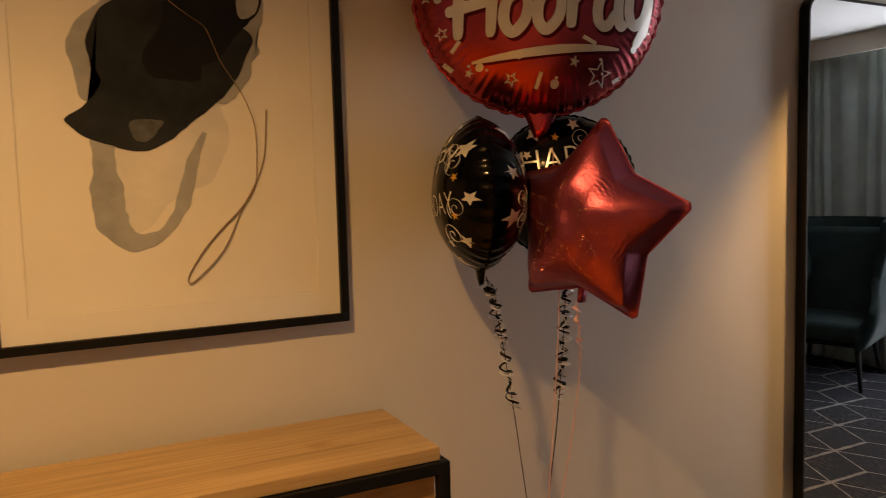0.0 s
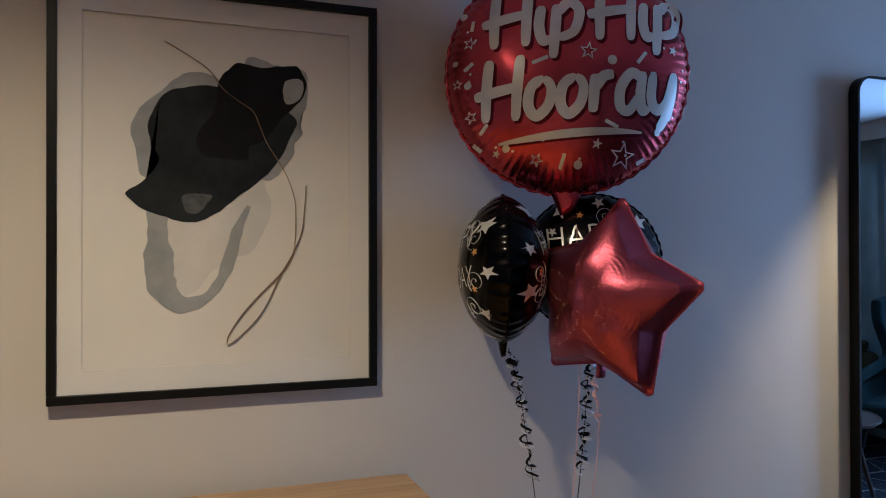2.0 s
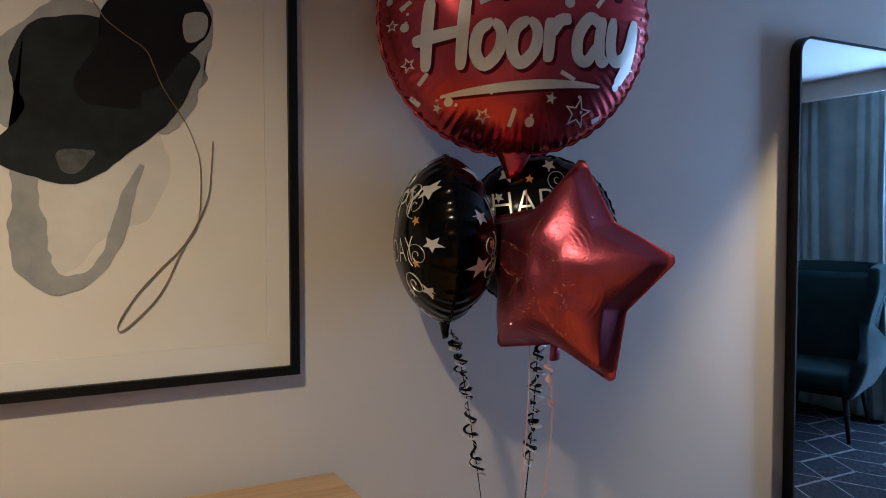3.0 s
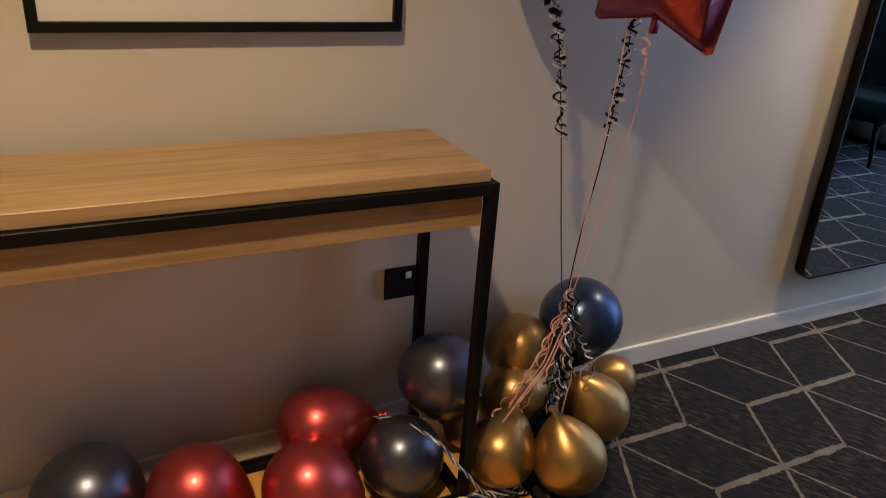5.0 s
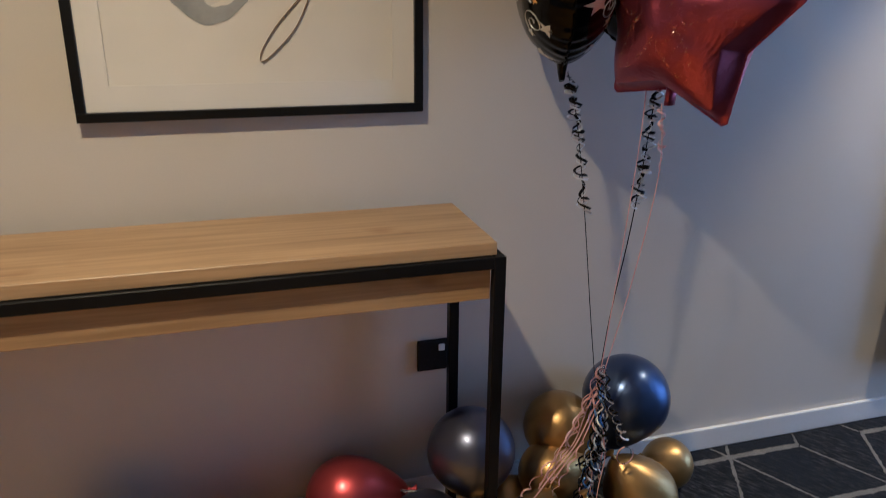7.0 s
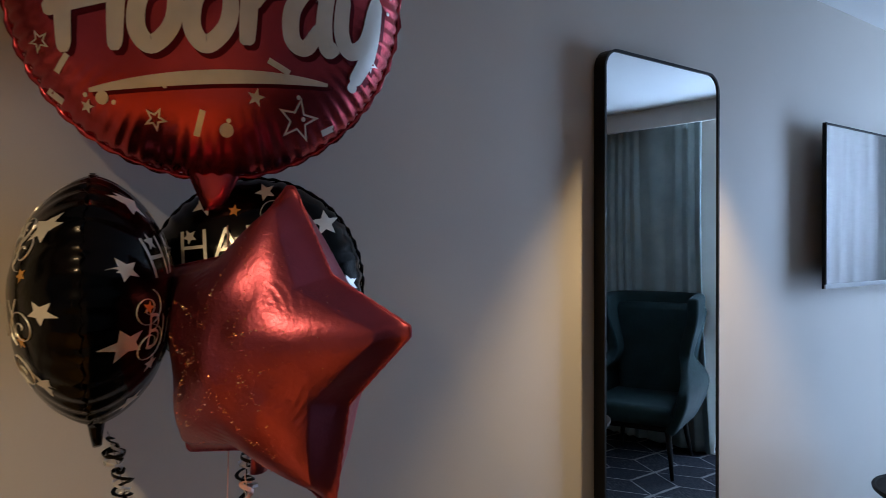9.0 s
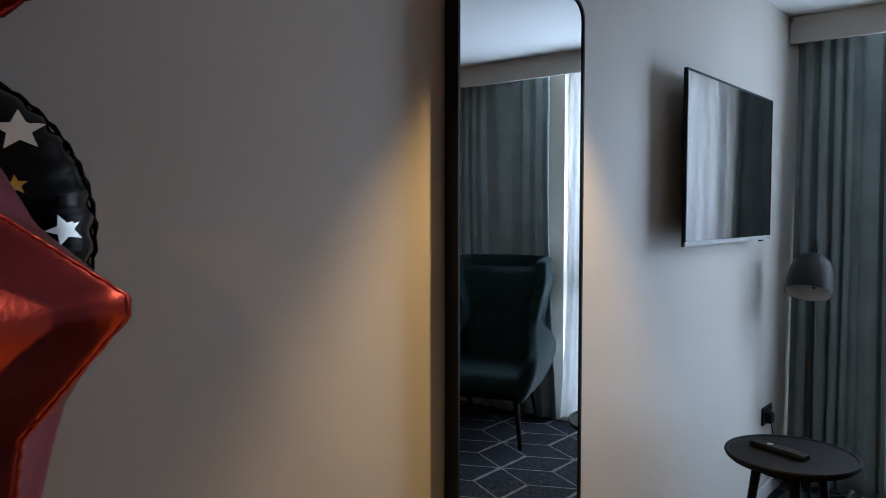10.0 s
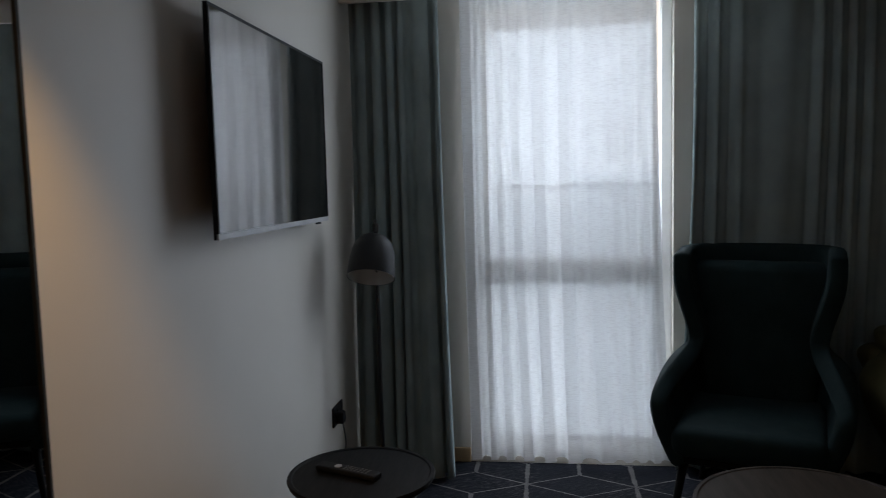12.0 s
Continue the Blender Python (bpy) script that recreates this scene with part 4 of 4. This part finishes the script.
def underline(drop, lift, material, name):
    bm = bmesh.new()
    rows = []
    for k in range(21):
        u = k / 20
        mid = -0.176 + 0.024 * math.sin(1.9 * u) - drop
        half = 0.0095 * math.sin(math.pi * min(1.0, u * 0.93 + 0.04)) ** 0.6
        rows.append([bm.verts.new((-0.165 + 0.33 * u + drop, 0, mid + sg * half)) for sg in (1, -1)])
    for (p0, q0), (p1, q1) in zip(rows, rows[1:]):
        bm.faces.new((p0, q0, q1, p1))
    print_on(hooray, bm, R, H, lift, material, name)


underline(0.005, 0.0012, shade_print, "underline_shadow")
underline(0.0, 0.0028, silver_print, "underline")
for x, z, size, turn, hollow in ((0.037, 0.026, 0.022, 0.15, 0.66), (0.122, -0.206, 0.032, 0.12, 0.76), (0.240, 0.038, 0.013, 0.3, 0), (0.060, -0.180, 0.013, 0.2, 0),
                                 (-0.078, -0.214, 0.017, 0.5, 0.6), (-0.232, 0.062, 0.017, 0.3, 0.62), (-0.230, -0.110, 0.016, 0.9, 0.62), (-0.262, -0.030, 0.013, 0.1, 0.6),
                                 (-0.170, -0.196, 0.010, 0.4, 0), (0.235, -0.110, 0.014, 0.6, 0.6)):
    print_on(hooray, star_figure(x, z, size, 0.42, turn, hollow), R, H, 0.0022, silver_print, "star")
for x, z, size, turn in ((-0.072, 0.008, 0.038, 0.35), (0.160, 0.014, 0.034, 0.9), (0.092, -0.136, 0.034, -0.45), (-0.018, -0.218, 0.036, 1.3), (-0.235, 0.006, 0.026, 0.6),
                         (-0.200, -0.140, 0.028, 0.9), (-0.225, 0.105, 0.026, 1.4), (0.247, 0.085, 0.026, 0.8), (-0.215, -0.180, 0.026, -0.7), (0.170, -0.215, 0.022, 0.5)):
    print_on(hooray, dash_figure(x, z, size, 0.0085, turn), R, H, 0.0022, silver_print, "dash")
for x, z, size in ((0.091, 0.006, 0.011), (0.019, -0.226, 0.010), (-0.148, -0.186, 0.009), (-0.237, -0.037, 0.009), (-0.246, 0.138, 0.009), (-0.267, 0.02, 0.007), (0.205, -0.150, 0.008)):
    print_on(hooray, dot_figure(x, z, size), R, H, 0.0022, silver_print, "dot")
rng = random.Random(11)
for k in range(26):
    a, rad = rng.uniform(0, 6.283), R * rng.uniform(0.62, 0.93)
    x, z = rad * math.cos(a), rad * math.sin(a)
    if z < -0.13 or abs(x) > 0.2 or z > 0.2:
        print_on(hooray, dot_figure(x, z, 0.0032), R, H, 0.0022, silver_print, "dot")


# the two black birthday discs
def birthday(place, turn, label, seed):
    r, h = 0.170, 0.104
    b = thing("foil_balloon", pose(*place, 0, 0, turn), label, "balloon", "helium foil balloons")
    foil_disc(b, r, h, black_foil, 34, seed)
    for flip in (False, True):
        rot = Matrix.Rotation(math.pi, 4, "Z") if flip else Matrix.Identity(4)
        made = []
        for text, size, at in (("HAPPY", 0.078, (0.0, 0.042)), ("BIRTHDAY", 0.070, (0.0, -0.048))):
            made.append(print_on(b, letters(text, size, 0, -0.0010, at, 0.10, 0.92 if len(text) < 6 else 0.70), r, h, 0.0015, silver_print, "lettering", "silver lettering"))
        g = random.Random(seed + flip)
        for k in range(18):
            a = 2 * math.pi * k / 18 + g.uniform(-0.06, 0.06)
            rad = r * (0.70 if k % 2 else 0.87)
            size = (0.016, 0.010, 0.022, 0.012)[k % 4]
            made.append(print_on(b, star_figure(rad * math.cos(a), rad * math.sin(a), size, 0.45, g.uniform(0, 1.2)), r, h, 0.0015, gold_print if k % 4 == 1 else silver_print, "star"))
        for k in range(5):
            a = g.uniform(0, 6.28)
            cx, cz = 0.12 * math.cos(a), 0.12 * math.sin(a)
            curl = [on_disc(cx + (0.003 + 0.0007 * q) * math.cos(q * 0.32 + a), cz + (0.003 + 0.0007 * q) * math.sin(q * 0.32 + a), r, h, 0.0016) for q in range(34)]
            made.append(part("swirl", sweep(curl, 0.0012, 0.0006, 5), silver_print, b))
        if flip:
            for o in made:
                o.data.transform(rot)
    return b


birthday((1.350, 1.838, 1.336), -109, "black round foil birthday balloon with stars, seen on its seam", 3.0)
birthday((1.600, 1.862, 1.347), -30, "black round foil birthday balloon with silver lettering", 5.0)

# the pink star
star = thing("foil_balloon", pose(1.536, 1.677, 1.270, 0, 0, -66), "pink holographic star-shaped foil balloon", "balloon", "helium foil balloons")
SR = 0.232


def star_edge(a):
    """Outline radius of the star at angle a (tips at 9 degrees and every 72)."""
    p = (math.degrees(a) - 9) % 72
    p = min(p, 72 - p) / 36
    tip, dip = SR, SR * 0.62
    x0, y0, x1, y1 = tip, 0.0, dip * math.cos(radians(36)), dip * math.sin(radians(36))
    g = radians(p * 36)
    rad = (x0 * y1 - x1 * y0) / (math.cos(g) * (y1 - y0) - math.sin(g) * (x1 - x0))
    return min(rad, SR * (0.93 + 0.03 * math.exp(-40 * p * p)))


def inflated(n=121, rounds=1400):
    """Membrane over the star's outline under even pressure: square grid of heights, 1 at the top."""
    axis = np.linspace(-SR, SR, n)
    gx, gz = np.meshgrid(axis, axis, indexing="ij")
    rim = np.array([star_edge(2 * math.pi * k / 720) for k in range(720)])
    ang = (np.degrees(np.arctan2(gz, gx)) % 360 * 2).astype(int) % 720
    inside = np.hypot(gx, gz) < rim[ang]
    u = np.zeros((n, n))
    for _ in range(rounds):
        u[1:-1, 1:-1] = 0.25 * (u[:-2, 1:-1] + u[2:, 1:-1] + u[1:-1, :-2] + u[1:-1, 2:]) + 1.0
        u[~inside] = 0
    return (u / u.max()) ** 0.62


PUFF = inflated()


def star_height(s, a, sign):
    """Half thickness of the star at share s of its outline radius, angle a."""
    e = star_edge(a)
    n = PUFF.shape[0] - 1
    fx, fz = ((e * s * f / SR + 1) / 2 * n for f in (math.cos(a), math.sin(a)))
    i, j = min(n - 1, int(fx)), min(n - 1, int(fz))
    fx, fz = fx - i, fz - j
    puff = (PUFF[i, j] * (1 - fx) + PUFF[i + 1, j] * fx) * (1 - fz) + (PUFF[i, j + 1] * (1 - fx) + PUFF[i + 1, j + 1] * fx) * fz
    near = max(0.0, (s - 0.58) / 0.42)
    p = (math.degrees(a) - 9) % 72
    p = min(p, 72 - p) / 36
    h = 0.110 * puff * min(1.0, 7 * (1 - s))
    h -= 0.014 * max(0.0, p - 0.55) * near * (1 - s) ** 0.5
    h += 0.0034 * math.sin(e * s * 760 + 2 * math.sin(5 * a)) * max(0.0, p - 0.35) * near * (1 - s) ** 0.5
    h += 0.008 * noise.noise((19 * e * s * math.cos(a), 16 * e * s * math.sin(a), 3.0 + sign)) * (1 - s) ** 0.5
    return max(h, 0.0)


bm = bmesh.new()
nr, na = 96, 260
for sign in (-1, 1):
    rings = []
    for i in range(1, nr + 1):
        s = i / nr
        ring = []
        for k in range(na):
            a = 2 * math.pi * k / na
            e = star_edge(a)
            ring.append(bm.verts.new((e * s * math.cos(a), sign * star_height(s, a, sign), e * s * math.sin(a))))
        rings.append(ring)
    for p_, q_ in zip(rings, rings[1:]):
        for k in range(na):
            bm.faces.new((p_[k], p_[(k + 1) % na], q_[(k + 1) % na], q_[k]))
    bm.faces.new(rings[0])
bmesh.ops.remove_doubles(bm, verts=bm.verts[:], dist=0.0004)
part("foil_skin", bm, pink_foil, star, smooth=True)
edge = bmesh.new()
inner_row, outer_row = [], []
for k in range(300):
    a = 2 * math.pi * k / 300
    e = star_edge(a)
    inner_row.append(edge.verts.new((e * 0.99 * math.cos(a), 0.0008 * math.sin(k * 2.3), e * 0.99 * math.sin(a))))
    outer_row.append(edge.verts.new(((e + 0.002) * math.cos(a), 0.001 * math.sin(k * 1.7), (e + 0.002) * math.sin(a))))
for k in range(300):
    edge.faces.new((inner_row[k], inner_row[(k + 1) % 300], outer_row[(k + 1) % 300], outer_row[k]))
flecks = bmesh.new()
fr = random.Random(21)
for k in range(800):
    if k % 3:
        a = fr.uniform(0, 6.283)
        s = 0.46 + 0.16 * math.sin(5 * a + 0.6) + fr.gauss(0, 0.03)
    else:
        a, s = fr.uniform(0, 6.283), fr.uniform(0.15, 0.9)
    e = star_edge(a)
    rr = e * s
    y = -star_height(s, a, -1) - 0.0012
    c = Vector((rr * math.cos(a), y, rr * math.sin(a)))
    u = Vector((fr.gauss(0, 1), fr.gauss(0, 0.5), fr.gauss(0, 1))).normalized() * fr.uniform(0.0004, 0.0011)
    w = u.cross(Vector((fr.gauss(0, 0.4), 1, fr.gauss(0, 0.4)))).normalized() * u.length
    flecks.faces.new([flecks.verts.new(c + q) for q in (u, w, -u, -w)])
tagged(part("holographic_flecks", flecks, fleck_foil, star, "tiny glinting holographic flecks"), kind="stuff")
part("seam", edge, pink_foil, star, smooth=True).modifiers.new("film", "SOLIDIFY").thickness = 0.0008
part("neck", sweep([(-0.02, 0, -0.125), (-0.022, 0.0, -0.155), (-0.024, 0.0, -0.175)], 0.016, 0.008, 8), pink_foil, star, smooth=True)

# ---- ribbons ----
KNOT = Vector((1.452, 1.76, 0.40))


def ribbon(name, pts, width, material, label, curl=None, group="balloon ribbons"):
    ob = part(name, sweep(spline(pts, 10), width, 0.0004, 6), material)
    tagged(ob, label, "ribbon", group)
    if curl:
        z0, z1, rad, turns, m2 = curl
        line = spline(pts, 20)
        seg = [p for p in line if z0 <= p.z <= z1]
        seg.sort(key=lambda p: -p.z)
        hel = []
        n = int(turns * 14)
        for k in range(n + 1):
            f = k / n * (len(seg) - 1)
            p = seg[int(f)].lerp(seg[min(int(f) + 1, len(seg) - 1)], f % 1)
            a = 2 * math.pi * turns * k / n
            q = rad * (0.25 + 0.9 * abs(math.sin(k * 0.071 + pts[0][0] * 9)) ** 1.5)
            hel.append((p.x + q * math.cos(a), p.y + q * math.sin(a), p.z + 0.006 * math.sin(a * 0.5)))
        part("curl", sweep(hel, 0.0030, 0.0004, 6), m2, ob, "curled ribbon end")
        if m2 is ribbon_black:
            second = [(x + 0.005 * math.sin(i * 0.31), y - 0.004 + 0.005 * math.cos(i * 0.31), z - 0.01) for i, (x, y, z) in enumerate(hel[::2])]
            part("curl", sweep(second, 0.0022, 0.0004, 6), ribbon_silver, ob, "silver curled ribbon end")
    return ob


ribbon("ribbon", [(1.365, 1.84, 1.15), (1.386, 1.825, 1.05), (1.412, 1.81, 0.85), (1.437, 1.79, 0.6), KNOT], 0.0022, ribbon_black, "black curling ribbon from a balloon to the bunch", (0.84, 1.14, 0.013, 15, ribbon_black))
ribbon("ribbon", [(1.56, 1.80, 1.16), (1.548, 1.80, 1.0), (1.52, 1.79, 0.8), (1.48, 1.78, 0.58), KNOT], 0.0022, ribbon_black, "black curling ribbon from a balloon to the bunch", (0.86, 1.13, 0.013, 14, ribbon_black))
ribbon("ribbon", [(1.525, 1.80, 1.44), (1.508, 1.76, 1.1), (1.495, 1.77, 0.8), KNOT], 0.0022, ribbon_pink, "pale pink ribbon from the large balloon to the bunch")
ribbon("ribbon", [(1.50, 1.685, 1.10), (1.52, 1.70, 0.95), (1.50, 1.73, 0.7), KNOT], 0.002, ribbon_pink, "pale pink curling ribbon from the star to the bunch", (0.95, 1.09, 0.007, 6, ribbon_pink))
gr = random.Random(4)
mats = (ribbon_pink, ribbon_black, ribbon_silver, ribbon_black, ribbon_pink, ribbon_black, ribbon_blue)
for k in range(52):
    m = mats[k % 7]
    p0 = KNOT + Vector((gr.uniform(-0.010, 0.012), gr.uniform(-0.030, 0.0), gr.uniform(-0.04, 0.09)))
    if k % 7 == 0:
        p2 = Vector((gr.uniform(1.25, 1.34), gr.uniform(1.69, 1.74), gr.uniform(0.17, 0.21)))
    elif k % 13 == 3:
        p2 = Vector((gr.uniform(1.50, 1.53), gr.uniform(1.70, 1.74), gr.uniform(0.26, 0.31)))
    else:
        p2 = Vector((1.412 + gr.uniform(-0.022, 0.026), gr.uniform(1.685, 1.715), gr.uniform(0.14, 0.27)))
    mid = (p0 + p2) / 2 + Vector((gr.uniform(-0.008, 0.012), gr.uniform(-0.030, -0.008), gr.uniform(-0.01, 0.015)))
    base = spline([p0, mid, p2], 36)
    loose = m is ribbon_pink and k % 2 == 0
    rad, turns = (gr.uniform(0.001, 0.003), 2) if loose else (gr.uniform(0.004, 0.009), gr.uniform(4, 8))
    pts = [(p.x + rad * math.cos(6.283 * turns * i / 72), p.y + rad * math.sin(6.283 * turns * i / 72), p.z + 0.5 * rad * math.sin(9 * i / 72)) for i, p in enumerate(base)]
    tagged(part("ribbon_curl", sweep(pts, 0.0024, 0.0004, 5), m), "curled ribbon end knotted into the balloon bunch", "ribbon", "curled ribbon ends")
for turn in (0.0, 1.3):
    ring = [(1.508 + 0.020 * math.cos(q * 0.35 + turn) + 0.0004 * q, 1.705, 0.262 + 0.024 * math.sin(q * 0.35 + turn)) for q in range(17)]
    tagged(part("ribbon_curl", sweep(ring, 0.0024, 0.0004, 5), ribbon_pink if turn else ribbon_black), "wide loose ribbon loop beside the balloon bunch", "ribbon", "curled ribbon ends")
for k in range(7):
    ph = k * 0.9
    m = (ribbon_black, ribbon_silver, ribbon_blue, ribbon_black, ribbon_silver, ribbon_blue, ribbon_black)[k]
    pts = [(0.89 + 0.42 * u + 0.004 * math.sin(40 * u + ph), 1.655 - 0.02 * u + 0.007 * math.sin(30 * u + ph), 0.032 + 0.004 * math.cos(35 * u + ph) - 0.022 * max(0.0, u - 0.7) / 0.3) for u in [i / 60 for i in range(61)]]
    tagged(part("garland_string", sweep(pts, 0.0022, 0.0008, 5), m), "twisted shiny string of the balloon garland along the floor", "string", "garland strings")
for k in range(4):
    ph = k * 1.6
    m = (ribbon_blue, ribbon_silver, ribbon_black, ribbon_silver)[k]
    pts = [p + Vector((0.003 * math.sin(i * 0.7 + ph), 0.003 * math.cos(i * 0.7 + ph), 0.002 * math.sin(i * 0.5))) for i, p in enumerate(spline([(0.985, 1.875, 0.145), (1.02, 1.80, 0.19), (1.08, 1.70, 0.19), (1.13, 1.645, 0.13), (1.19, 1.635, 0.05), (1.24, 1.63, 0.012)], 12))]
    tagged(part("garland_string", sweep(pts, 0.0028, 0.0008, 5), m), "twisted shiny string hanging from a red balloon", "string", "garland strings")
for cx, cy, n in ((0.455, 1.735, 2), (0.66, 1.70, 4), (1.24, 1.63, 3)):
    for k in range(n):
        a0 = gr.uniform(0, 6)
        pts = [(cx + 0.03 * k + 0.016 * math.cos(a0 + q * 0.6) + 0.001 * q, cy + 0.012 * math.sin(a0 + q * 0.6), 0.006 + 0.003 * (1 + math.sin(q * 0.9))) for q in range(18)]
        tagged(part("ribbon_curl", sweep(pts, 0.002, 0.0005, 5), ribbon_pink if cx < 1 else ribbon_black), "loose ribbon curl lying on the floor", "ribbon", "curled ribbon ends")

# ---- floor planks ----
floor_wood = thing("plank_floor", (0, 0, 0), "warm oak laminate plank floor", "floor", kind="structure")
PW, PL, GAP = 0.142, 1.26, 0.0002
plank_me = mesh_of("plank", box(-PW / 2 + GAP, PW / 2 - GAP, -PL / 2 + GAP, PL / 2 - GAP, -0.0118, 0.0, 0.0004, 1), oak_plank)
nx = int((WOOD - 0.006 - WEST) / PW)
for i in range(nx):
    x = WOOD - 0.006 - PW / 2 - i * PW
    y = WALL - 0.016 - (i * 0.43 % 1) * PL + PL / 2
    while y > BACK - PL / 2:
        top, low = min(y + PL / 2, WALL - 0.015), max(y - PL / 2, BACK)
        if top - low > 0.05:
            if top - low > PL - 0.001:
                ob = new("plank", plank_me)
                ob.location = (x, y, 0)
            else:
                ob = part("plank", box(-PW / 2 + GAP, PW / 2 - GAP, low - (low + top) / 2 + GAP, top - (low + top) / 2 - GAP, -0.0118, 0.0, 0.0004, 1), oak_plank)
                ob.location = (x, (low + top) / 2, 0)
            ob.parent = floor_wood
        y -= PL
